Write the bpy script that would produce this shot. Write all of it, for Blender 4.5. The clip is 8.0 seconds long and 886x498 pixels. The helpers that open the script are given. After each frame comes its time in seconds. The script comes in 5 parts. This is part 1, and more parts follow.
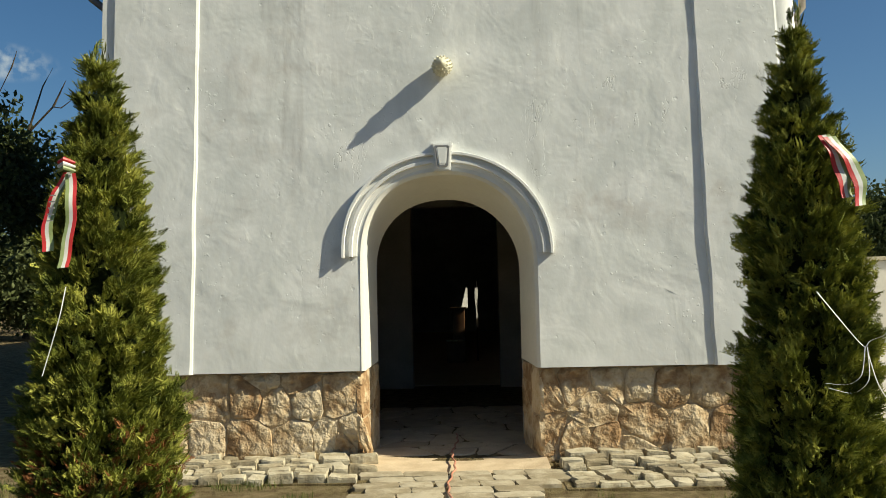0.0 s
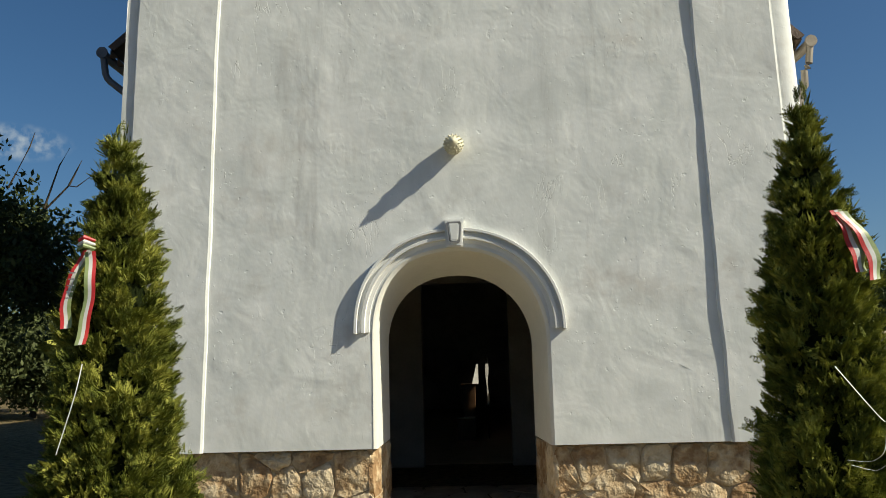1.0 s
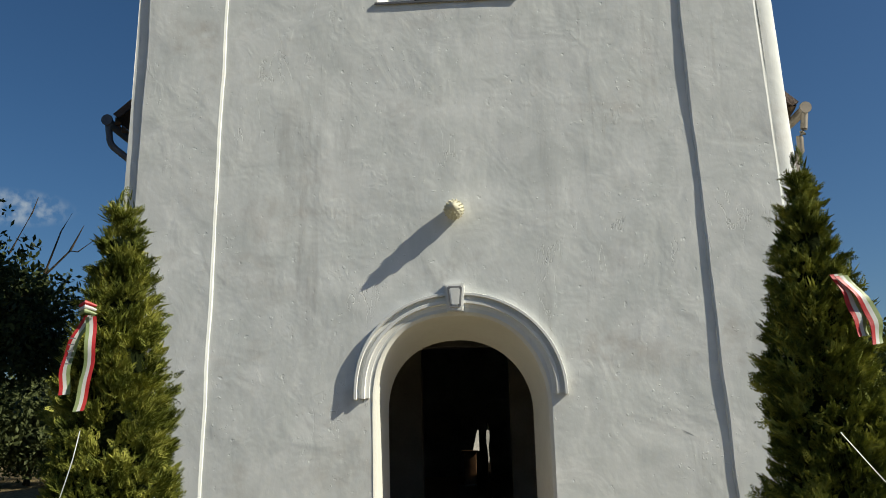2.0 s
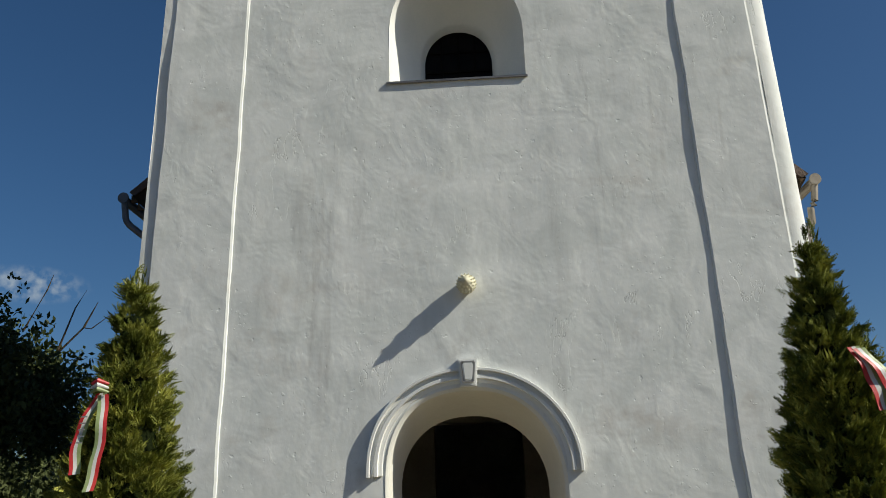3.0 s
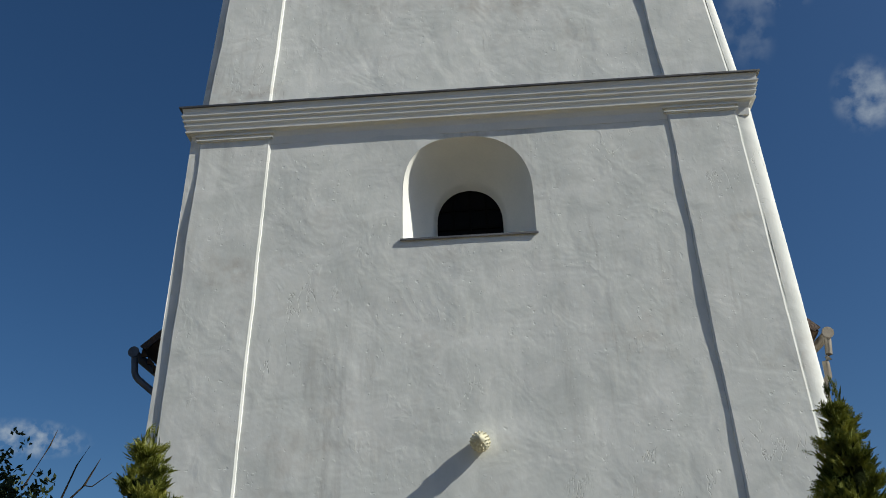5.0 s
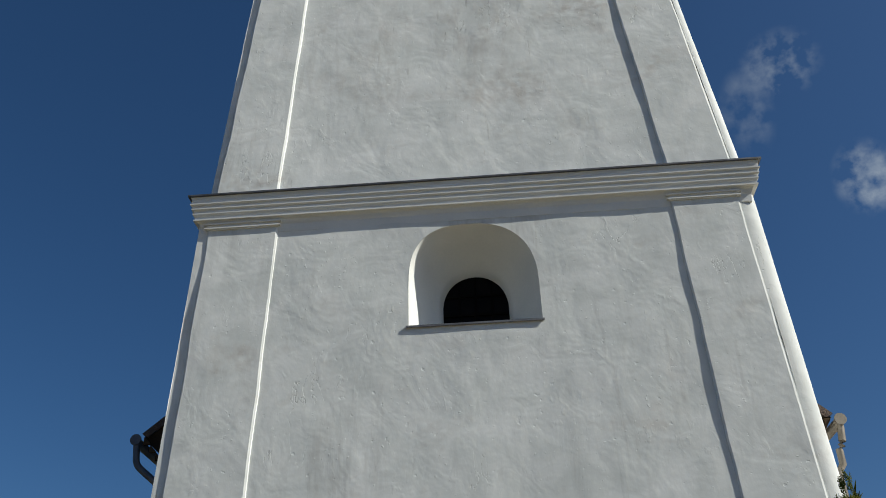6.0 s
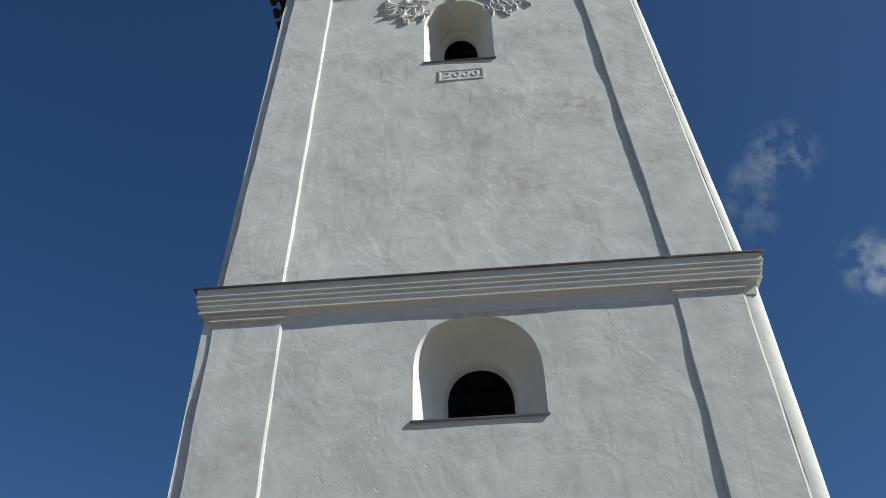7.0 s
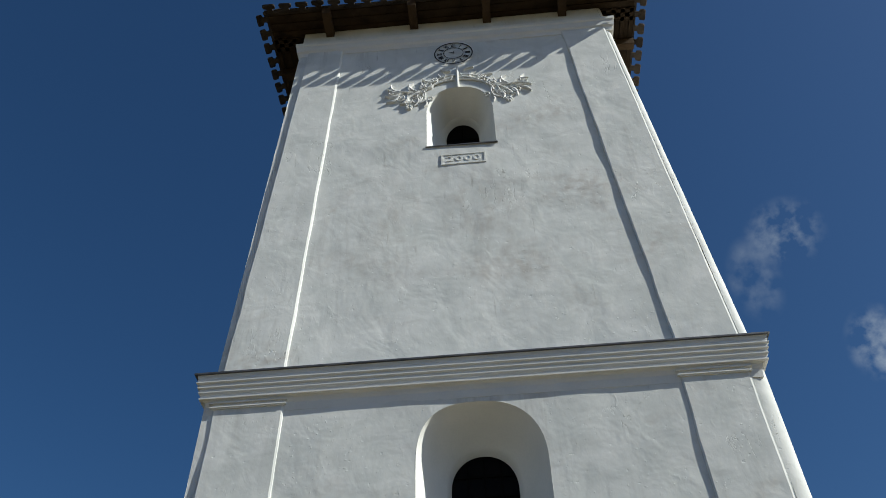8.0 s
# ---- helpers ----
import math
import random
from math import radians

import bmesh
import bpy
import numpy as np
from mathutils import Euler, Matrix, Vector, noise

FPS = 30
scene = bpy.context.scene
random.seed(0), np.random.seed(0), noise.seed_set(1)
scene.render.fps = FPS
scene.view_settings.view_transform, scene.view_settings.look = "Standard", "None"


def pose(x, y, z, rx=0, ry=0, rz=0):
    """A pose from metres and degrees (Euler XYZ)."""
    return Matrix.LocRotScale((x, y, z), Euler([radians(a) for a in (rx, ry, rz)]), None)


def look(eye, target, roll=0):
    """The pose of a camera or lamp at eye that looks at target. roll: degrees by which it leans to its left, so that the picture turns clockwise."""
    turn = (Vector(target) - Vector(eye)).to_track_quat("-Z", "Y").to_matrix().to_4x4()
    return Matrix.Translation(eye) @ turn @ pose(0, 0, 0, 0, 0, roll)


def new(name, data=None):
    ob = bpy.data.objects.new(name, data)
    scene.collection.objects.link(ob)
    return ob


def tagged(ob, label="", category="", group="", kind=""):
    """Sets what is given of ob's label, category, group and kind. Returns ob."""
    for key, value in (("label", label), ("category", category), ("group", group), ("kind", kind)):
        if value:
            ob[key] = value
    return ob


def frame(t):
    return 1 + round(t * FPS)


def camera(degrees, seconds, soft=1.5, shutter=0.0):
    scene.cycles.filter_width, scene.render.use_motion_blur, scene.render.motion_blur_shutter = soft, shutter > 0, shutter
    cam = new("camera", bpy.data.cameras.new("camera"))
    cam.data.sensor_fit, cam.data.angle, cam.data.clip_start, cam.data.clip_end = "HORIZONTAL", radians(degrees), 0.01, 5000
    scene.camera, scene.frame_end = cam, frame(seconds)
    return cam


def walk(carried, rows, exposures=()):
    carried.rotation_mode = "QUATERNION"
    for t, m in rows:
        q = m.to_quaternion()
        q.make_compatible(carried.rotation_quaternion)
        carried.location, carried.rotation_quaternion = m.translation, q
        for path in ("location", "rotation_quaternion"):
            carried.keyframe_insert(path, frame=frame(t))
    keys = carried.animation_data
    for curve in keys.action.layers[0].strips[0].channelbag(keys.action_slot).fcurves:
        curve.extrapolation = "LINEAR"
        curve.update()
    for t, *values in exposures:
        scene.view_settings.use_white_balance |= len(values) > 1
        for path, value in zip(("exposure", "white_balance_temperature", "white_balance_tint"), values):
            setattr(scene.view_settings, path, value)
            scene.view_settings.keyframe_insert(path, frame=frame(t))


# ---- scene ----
cam = camera(54.0, 8.0, soft=0.9)
PATH = [
    (0, (0.22, -7.227, 1.48), (0.154, -5.229, 1.557), -1.3),
    (0.5, (0.2, -7.24, 1.479), (0.126, -5.248, 1.642), -1.4),
    (1, (0.187, -7.252, 1.479), (0.107, -5.269, 1.73), -1.5),
    (1.5, (0.181, -7.258, 1.479), (0.11, -5.285, 1.801), -1.6),
    (3, (0.181, -7.268, 1.484), (0.085, -5.351, 2.046), -1.9),
    (3.5, (0.174, -7.274, 1.483), (0.073, -5.384, 2.129), -2.1),
    (4, (0.151, -7.277, 1.485), (0.051, -5.418, 2.217), -2.0),
    (4.5, (0.138, -7.279, 1.494), (0.041, -5.452, 2.302), -1.9),
    (6, (0.141, -7.314, 1.55), (0.043, -5.615, 2.602), -1.9),
    (6.5, (0.149, -7.327, 1.552), (0.05, -5.683, 2.689), -1.9),
    (7, (0.163, -7.341, 1.574), (0.064, -5.759, 2.795), -1.8),
    (7.5, (0.174, -7.354, 1.596), (0.077, -5.831, 2.889), -1.7),
    (8, (0.182, -7.362, 1.615), (0.087, -5.898, 2.974), -2.0),
]
EXPOSURES = [(0.0, 0.5, 7250, 0), (1.0, 0.35, 7000, 2), (3.5, 0.02, 6500, 4), (6.0, 0.0, 6250, 5), (8.0, 0.08, 6120, 4)]
walk(cam, [(t, look(eye, target, roll)) for t, eye, target, roll in PATH], EXPOSURES)

# ---- world, sun ----
SUN_WAY = Vector((0.76, -0.19, 0.62)).normalized()
world = bpy.data.worlds.new("sky")
scene.world = world
world.use_nodes = True
wn, wl = world.node_tree.nodes, world.node_tree.links
wn.clear()
w_out, w_bg, w_sky = wn.new("ShaderNodeOutputWorld"), wn.new("ShaderNodeBackground"), wn.new("ShaderNodeTexSky")
w_sky.sky_type, w_sky.sun_disc = "NISHITA", False
w_sky.sun_elevation = math.asin(SUN_WAY.z)
w_sky.sun_rotation = math.atan2(SUN_WAY.x, SUN_WAY.y)
w_sky.altitude, w_sky.air_density, w_sky.dust_density, w_sky.ozone_density = 1500, 1.0, 4.0, 6.0
w_bg.inputs["Strength"].default_value = 0.066
w_tex = wn.new("ShaderNodeTexCoord")
w_deep = wn.new("ShaderNodeHueSaturation")
w_deep.inputs["Saturation"].default_value = 1.12
wl.new(w_sky.outputs["Color"], w_deep.inputs["Color"])
sky_colour = w_deep.outputs["Color"]


def cloud(way, size, stretch, amount, seed):
    """A wisp of cloud round one direction of the sky, added over the blue."""
    global sky_colour
    way = Vector(way).normalized()
    side = way.cross(Vector((0, 0, 1))).normalized()
    up = side.cross(way)
    dots = []
    for axis, width in ((side, size * stretch), (up, size)):
        d = wn.new("ShaderNodeVectorMath")
        d.operation = "DOT_PRODUCT"
        d.inputs[1].default_value = axis / width
        wl.new(w_tex.outputs["Generated"], d.inputs[0])
        sq = wn.new("ShaderNodeMath")
        sq.operation = "MULTIPLY"
        wl.new(d.outputs["Value"], sq.inputs[0])
        wl.new(d.outputs["Value"], sq.inputs[1])
        dots.append(sq)
    front = wn.new("ShaderNodeVectorMath")
    front.operation = "DOT_PRODUCT"
    front.inputs[1].default_value = way
    wl.new(w_tex.outputs["Generated"], front.inputs[0])
    ahead = wn.new("ShaderNodeMath")
    ahead.operation = "GREATER_THAN"
    ahead.inputs[1].default_value = 0.5
    wl.new(front.outputs["Value"], ahead.inputs[0])
    total = wn.new("ShaderNodeMath")
    total.operation = "ADD"
    wl.new(dots[0].outputs[0], total.inputs[0])
    wl.new(dots[1].outputs[0], total.inputs[1])
    fall = wn.new("ShaderNodeMapRange")
    fall.interpolation_type = "SMOOTHSTEP"
    fall.inputs["From Min"].default_value, fall.inputs["From Max"].default_value = 1.0, 0.0
    wl.new(total.outputs[0], fall.inputs["Value"])
    n = wn.new("ShaderNodeTexNoise")
    n.inputs["Scale"].default_value, n.inputs["Detail"].default_value = 2.0 / size, 10
    n.noise_dimensions = "4D"
    n.inputs["W"].default_value = seed
    wl.new(w_tex.outputs["Generated"], n.inputs["Vector"])
    soft = wn.new("ShaderNodeMapRange")
    soft.inputs["From Min"].default_value, soft.inputs["From Max"].default_value = 0.40, 0.72
    wl.new(n.outputs["Fac"], soft.inputs["Value"])
    m1, m2, m3 = (wn.new("ShaderNodeMath") for _ in range(3))
    for m in (m1, m2, m3):
        m.operation = "MULTIPLY"
    wl.new(fall.outputs["Result"], m1.inputs[0])
    wl.new(soft.outputs["Result"], m1.inputs[1])
    wl.new(m1.outputs[0], m2.inputs[0])
    m2.inputs[1].default_value = amount
    wl.new(m2.outputs[0], m3.inputs[0])
    wl.new(ahead.outputs[0], m3.inputs[1])
    mix = wn.new("ShaderNodeMix")
    mix.data_type = "RGBA"
    wl.new(m3.outputs[0], mix.inputs["Factor"])
    wl.new(sky_colour, mix.inputs["A"])
    mix.inputs["B"].default_value = (7.5, 8.0, 8.4, 1)
    sky_colour = mix.outputs["Result"]


cloud((-0.474, 0.850, 0.232), 0.022, 3.0, 0.6, 1.0)
cloud((0.321, 0.702, 0.636), 0.042, 1.1, 0.42, 4.0)
cloud((0.289, 0.741, 0.606), 0.052, 0.6, 0.25, 2.0)
cloud((0.396, 0.755, 0.522), 0.045, 0.8, 0.62, 7.0)
wl.new(sky_colour, w_bg.inputs["Color"])
wl.new(w_bg.outputs[0], w_out.inputs[0])

sun_data = bpy.data.lights.new("sun", "SUN")
sun_data.energy, sun_data.angle, sun_data.color = 5.0, radians(0.53), (1.0, 0.93, 0.82)
sun = new("sun", sun_data)
sun.matrix_world = look(SUN_WAY * 60, (0, 0, 0))


# ---- materials ----
def material(name, colours, rough=0.8, scale=3.0, grain=60.0, bump=0.3, bump_far=0.0, metal=0.0, per="", stain=None, depth=0.01, spec=0.5, trans=0.0):
    """Two or three colours mixed by noise at two scales, with relief at two scales. per: 'object' or 'island' shifts the tone piece by piece."""
    mat = bpy.data.materials.new(name)
    mat.use_nodes = True
    nodes, links = mat.node_tree.nodes, mat.node_tree.links
    bsdf = nodes["Principled BSDF"]
    geo = nodes.new("ShaderNodeNewGeometry")
    big, fine = nodes.new("ShaderNodeTexNoise"), nodes.new("ShaderNodeTexNoise")
    for n, sc, det in ((big, scale, 5), (fine, grain, 4)):
        n.inputs["Scale"].default_value, n.inputs["Detail"].default_value = sc, det
        links.new(geo.outputs["Position"], n.inputs["Vector"])
    ramp = nodes.new("ShaderNodeValToRGB")
    while len(ramp.color_ramp.elements) < len(colours):
        ramp.color_ramp.elements.new(0.5)
    for k, c in enumerate(colours):
        ramp.color_ramp.elements[k].position = 0.32 + 0.36 * k / max(1, len(colours) - 1)
        ramp.color_ramp.elements[k].color = (*c, 1)
    add = nodes.new("ShaderNodeMath")
    add.operation = "MULTIPLY_ADD"
    add.inputs[1].default_value, add.inputs[2].default_value = 0.35, -0.175
    links.new(fine.outputs["Fac"], add.inputs[0])
    tone = nodes.new("ShaderNodeMath")
    links.new(big.outputs["Fac"], tone.inputs[0])
    links.new(add.outputs[0], tone.inputs[1])
    value = tone.outputs[0]
    if per:
        rnd = nodes.new("ShaderNodeObjectInfo").outputs["Random"] if per == "object" else geo.outputs["Random Per Island"]
        shift = nodes.new("ShaderNodeMath")
        shift.operation = "MULTIPLY_ADD"
        shift.inputs[1].default_value = 0.4
        links.new(rnd, shift.inputs[0])
        links.new(value, shift.inputs[2])
        less = nodes.new("ShaderNodeMath")
        less.inputs[1].default_value = -0.2
        links.new(shift.outputs[0], less.inputs[0])
        value = less.outputs[0]
    links.new(value, ramp.inputs["Fac"])
    colour = ramp.outputs["Color"]
    if stain:
        tint, st_scale, lo, hi, amount = stain
        st = nodes.new("ShaderNodeTexNoise")
        st.inputs["Scale"].default_value, st.inputs["Detail"].default_value = 1.0, 6
        mp = nodes.new("ShaderNodeMapping")
        mp.inputs["Scale"].default_value = st_scale
        links.new(geo.outputs["Position"], mp.inputs["Vector"])
        links.new(mp.outputs["Vector"], st.inputs["Vector"])
        rg = nodes.new("ShaderNodeMapRange")
        rg.inputs["From Min"].default_value, rg.inputs["From Max"].default_value, rg.inputs["To Max"].default_value = lo, hi, amount
        links.new(st.outputs["Fac"], rg.inputs["Value"])
        mix = nodes.new("ShaderNodeMix")
        mix.data_type = "RGBA"
        links.new(rg.outputs["Result"], mix.inputs["Factor"])
        links.new(colour, mix.inputs["A"])
        mix.inputs["B"].default_value = (*tint, 1)
        colour = mix.outputs["Result"]
    links.new(colour, bsdf.inputs["Base Color"])
    bsdf.inputs["Roughness"].default_value = rough
    bsdf.inputs["Metallic"].default_value = metal
    bsdf.inputs["Specular IOR Level"].default_value = spec
    last = None
    for n, k, d in ((big, bump_far, depth * 4), (fine, bump, depth)):
        if k:
            b = nodes.new("ShaderNodeBump")
            b.inputs["Strength"].default_value, b.inputs["Distance"].default_value = k, d
            links.new(n.outputs["Fac"], b.inputs["Height"])
            if last:
                links.new(last, b.inputs["Normal"])
            last = b.outputs["Normal"]
    if last:
        links.new(last, bsdf.inputs["Normal"])
    if trans:
        out = nodes["Material Output"]
        thin, mixer = nodes.new("ShaderNodeBsdfTranslucent"), nodes.new("ShaderNodeMixShader")
        links.new(colour, thin.inputs["Color"])
        mixer.inputs[0].default_value = trans
        links.new(bsdf.outputs[0], mixer.inputs[1])
        links.new(thin.outputs[0], mixer.inputs[2])
        links.new(mixer.outputs[0], out.inputs["Surface"])
    return mat


def plaster(name):
    """Hand-floated lime plaster: broad waves, trowel marks, fine grain, sparse cracks and grey run-off stains."""
    mat = bpy.data.materials.new(name)
    mat.use_nodes = True
    nodes, links = mat.node_tree.nodes, mat.node_tree.links
    bsdf = nodes["Principled BSDF"]
    geo = nodes.new("ShaderNodeNewGeometry")

    def tex(scale, detail, distortion, stretch=(1, 1, 1), rough=0.5, turn=0.0):
        mp = nodes.new("ShaderNodeMapping")
        mp.inputs["Scale"].default_value = stretch
        mp.inputs["Rotation"].default_value = (0, turn, 0)
        n = nodes.new("ShaderNodeTexNoise")
        n.inputs["Scale"].default_value, n.inputs["Detail"].default_value = scale, detail
        n.inputs["Distortion"].default_value, n.inputs["Roughness"].default_value = distortion, rough
        links.new(geo.outputs["Position"], mp.inputs["Vector"])
        links.new(mp.outputs["Vector"], n.inputs["Vector"])
        return n.outputs["Fac"]

    def span(value, a, b, c=0.0, d=1.0):
        m = nodes.new("ShaderNodeMapRange")
        for key, v in (("From Min", a), ("From Max", b), ("To Min", c), ("To Max", d)):
            m.inputs[key].default_value = v
        links.new(value, m.inputs["Value"])
        return m.outputs["Result"]

    def math_node(op, a, b):
        m = nodes.new("ShaderNodeMath")
        m.operation = op
        for k, v in enumerate((a, b)):
            if isinstance(v, float):
                m.inputs[k].default_value = v
            else:
                links.new(v, m.inputs[k])
        return m.outputs[0]

    def blend(fac, a, b):
        m = nodes.new("ShaderNodeMix")
        m.data_type = "RGBA"
        links.new(fac, m.inputs["Factor"])
        for key, v in (("A", a), ("B", b)):
            if isinstance(v, tuple):
                m.inputs[key].default_value = (*v, 1)
            else:
                links.new(v, m.inputs[key])
        return m.outputs["Result"]

    waves, trowel, grain = tex(1.7, 3, 0.6), tex(3.4, 3, 0.9, (1, 1, 0.8), 0.5, 0.12), tex(38, 3, 0.0, (1, 1, 0.8))
    rasp = tex(9, 4, 0.6, (1.0, 1, 0.6), 0.55, -0.1)
    lumps = math_node("MULTIPLY", span(tex(8, 3, 0.8, (1.0, 1, 0.7)), 0.60, 0.72), span(tex(1.3, 2, 0.0), 0.45, 0.62))
    specks = math_node("MULTIPLY", span(tex(30, 1, 0.3), 0.70, 0.76), span(tex(1.6, 2, 0.0), 0.46, 0.60))
    crack = span(math_node("ABSOLUTE", math_node("SUBTRACT", tex(2.4, 5, 0.4, (1.6, 1, 0.5), 0.6), 0.5), 0.0), 0.0, 0.004, 1.0, 0.0)
    crack = math_node("MULTIPLY", crack, span(tex(0.9, 2, 0.3), 0.60, 0.66))
    pits = span(tex(16, 2, 0.0), 0.70, 0.78)
    colour = blend(span(tex(2.6, 5, 0.8), 0.35, 0.68), (0.68, 0.70, 0.68), (0.80, 0.81, 0.79))
    runs = math_node("MULTIPLY", span(tex(1.0, 6, 0.3, (6.0, 6.0, 0.5), 0.68), 0.52, 0.76, 0.0, 0.60), span(tex(0.55, 3, 0.2), 0.46, 0.62))
    colour = blend(runs, colour, (0.40, 0.39, 0.37))
    blot = math_node("MULTIPLY", span(tex(1.1, 5, 0.5, (0.8, 1, 1.2), 0.62), 0.54, 0.74, 0.0, 0.55), span(tex(9.0, 4, 0.0), 0.35, 0.6))
    colour = blend(blot, colour, (0.44, 0.39, 0.34))
    for cx, cz, rx, rz, amount in ((0.22, 9.45, 0.75, 0.95, 0.5), (0.45, 8.35, 0.8, 0.45, 0.4), (-1.0, 9.2, 0.5, 1.2, 0.3)):
        shift = nodes.new("ShaderNodeVectorMath")
        shift.operation = "SUBTRACT"
        shift.inputs[1].default_value = (cx, 0.3, cz)
        links.new(geo.outputs["Position"], shift.inputs[0])
        squash = nodes.new("ShaderNodeVectorMath")
        squash.operation = "MULTIPLY"
        squash.inputs[1].default_value = (1 / rx, 0.6, 1 / rz)
        links.new(shift.outputs["Vector"], squash.inputs[0])
        far = nodes.new("ShaderNodeVectorMath")
        far.operation = "LENGTH"
        links.new(squash.outputs["Vector"], far.inputs[0])
        damp = math_node("MULTIPLY", span(far.outputs["Value"], 0.2, 1.0, amount, 0.0), span(tex(3.0, 6, 0.4, (1.6, 1, 0.8), 0.65), 0.42, 0.66))
        colour = blend(damp, colour, (0.38, 0.33, 0.29))
    height = nodes.new("ShaderNodeSeparateXYZ")
    links.new(geo.outputs["Position"], height.inputs[0])
    drips = math_node("MULTIPLY", span(tex(1.0, 5, 0.15, (17.0, 17.0, 1.1), 0.7), 0.62, 0.72, 0.0, 0.55), span(tex(1.4, 2, 0.3), 0.50, 0.62))
    drips = math_node("MULTIPLY", drips, span(height.outputs["Z"], 7.0, 7.05))
    colour = blend(drips, colour, (0.33, 0.32, 0.31))
    colour = blend(math_node("MULTIPLY", crack, 0.6), colour, (0.34, 0.33, 0.32))
    links.new(colour, bsdf.inputs["Base Color"])
    bsdf.inputs["Roughness"].default_value, bsdf.inputs["Specular IOR Level"].default_value = 0.92, 0.2
    last = None
    for h, dist, k in ((waves, 0.034, 0.42), (trowel, 0.014, 0.36), (lumps, 0.005, 0.22), (rasp, 0.004, 0.32), (pits, -0.003, 0.5), (specks, 0.003, 0.4), (crack, -0.004, 0.7), (grain, 0.0022, 0.28)):
        b = nodes.new("ShaderNodeBump")
        b.inputs["Strength"].default_value, b.inputs["Distance"].default_value = k, dist
        links.new(h, b.inputs["Height"])
        if last:
            links.new(last, b.inputs["Normal"])
        last = b.outputs["Normal"]
    links.new(last, bsdf.inputs["Normal"])
    return mat


PLASTER = plaster("white_plaster")
TRIM = material("white_trim_plaster", [(0.74, 0.75, 0.73), (0.82, 0.82, 0.79)], 0.85, 2.0, 40, 0.3, 0.2, depth=0.004, spec=0.2)
REVEAL = material("cream_limewash", [(0.68, 0.67, 0.61), (0.76, 0.75, 0.69)], 0.9, 2.0, 30, 0.3, 0.3, depth=0.005, spec=0.2)
STONE = material("sandstone", [(0.32, 0.20, 0.105), (0.52, 0.385, 0.235), (0.64, 0.53, 0.37)], 0.95, 7.0, 26, 0.8, 1.0, per="object", depth=0.020, spec=0.2)
MORTAR = material("grey_mortar", [(0.40, 0.30, 0.19), (0.54, 0.43, 0.29)], 0.95, 6.0, 50, 0.8, 0.6, depth=0.015, spec=0.2)
COBBLE = material("grey_cobble", [(0.24, 0.20, 0.13), (0.37, 0.32, 0.22), (0.47, 0.42, 0.31)], 0.9, 9.0, 60, 0.7, 0.6, per="object", depth=0.01, spec=0.25)
SLAB = material("beige_slab", [(0.26, 0.215, 0.14), (0.35, 0.30, 0.21), (0.43, 0.375, 0.275)], 0.9, 8.0, 60, 0.6, 0.5, per="object", depth=0.008, spec=0.25)
CEMENT = material("pale_cement", [(0.46, 0.355, 0.235), (0.62, 0.50, 0.345)], 0.9, 5.0, 70, 0.4, 0.3, spec=0.2)
FLAG = material("worn_flagstone", [(0.44, 0.35, 0.25), (0.60, 0.50, 0.37)], 0.75, 4.0, 40, 0.4, 0.3, per="object", spec=0.3)
GROUND = material("dry_grass_soil", [(0.13, 0.09, 0.05), (0.19, 0.15, 0.075), (0.27, 0.21, 0.12)], 0.95, 9.0, 110, 1.0, 0.8, depth=0.03, spec=0.1)
GRASS = material("grass_blades", [(0.06, 0.09, 0.02), (0.12, 0.15, 0.04), (0.22, 0.20, 0.08)], 0.8, 3.0, 40, 0, 0, per="island", trans=0.3, spec=0.2)
THUJA = material("thuja_sprays", [(0.045, 0.060, 0.010), (0.150, 0.170, 0.028), (0.45, 0.45, 0.10)], 0.6, 8.0, 26, 0, 0, trans=0.13, spec=0.15)
THUJA_DEAD = material("withered_sprays", [(0.16, 0.06, 0.02), (0.26, 0.11, 0.04)], 0.8, 6.0, 30, 0, 0, per="island", trans=0.2, spec=0.2)
# near-black colour stands in for shade deep inside the crown
SHADE_CORE = material("thuja_shade_core", [(0.008, 0.012, 0.004), (0.016, 0.02, 0.008)], 1.0, 9.0, 60, 0.8, 0.5, spec=0.0)
BARK = material("bark", [(0.06, 0.045, 0.03), (0.12, 0.09, 0.06)], 0.95, 6.0, 40, 0.8, 0.5, depth=0.02, spec=0.1)
LEAF = material("dark_tree_leaves", [(0.03, 0.045, 0.015), (0.05, 0.07, 0.022), (0.08, 0.10, 0.03)], 0.6, 2.0, 20, 0, 0, per="island", trans=0.25, spec=0.3)
BUSH = material("bush_leaves", [(0.07, 0.09, 0.03), (0.12, 0.14, 0.05)], 0.7, 2.0, 20, 0, 0, per="island", trans=0.25, spec=0.3)
WOOD = material("dark_eave_wood", [(0.035, 0.022, 0.012), (0.07, 0.045, 0.025)], 0.85, 5.0, 40, 0.5, 0.3, per="object", spec=0.2)
SHINGLE = material("weathered_shingle", [(0.03, 0.024, 0.02), (0.06, 0.048, 0.038)], 0.9, 5.0, 40, 0.6, 0.3, per="object", spec=0.2)
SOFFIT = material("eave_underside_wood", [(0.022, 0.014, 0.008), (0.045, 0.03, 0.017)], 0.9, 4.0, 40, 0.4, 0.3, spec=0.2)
ROOFTILE = material("old_roof_tiles", [(0.06, 0.045, 0.038), (0.11, 0.075, 0.06)], 0.85, 3.0, 30, 0.7, 0.5, depth=0.03)
SHEET = material("grey_sheet_metal", [(0.12, 0.12, 0.12), (0.2, 0.2, 0.2)], 0.5, 4.0, 50, 0.15, 0.1, metal=0.7)
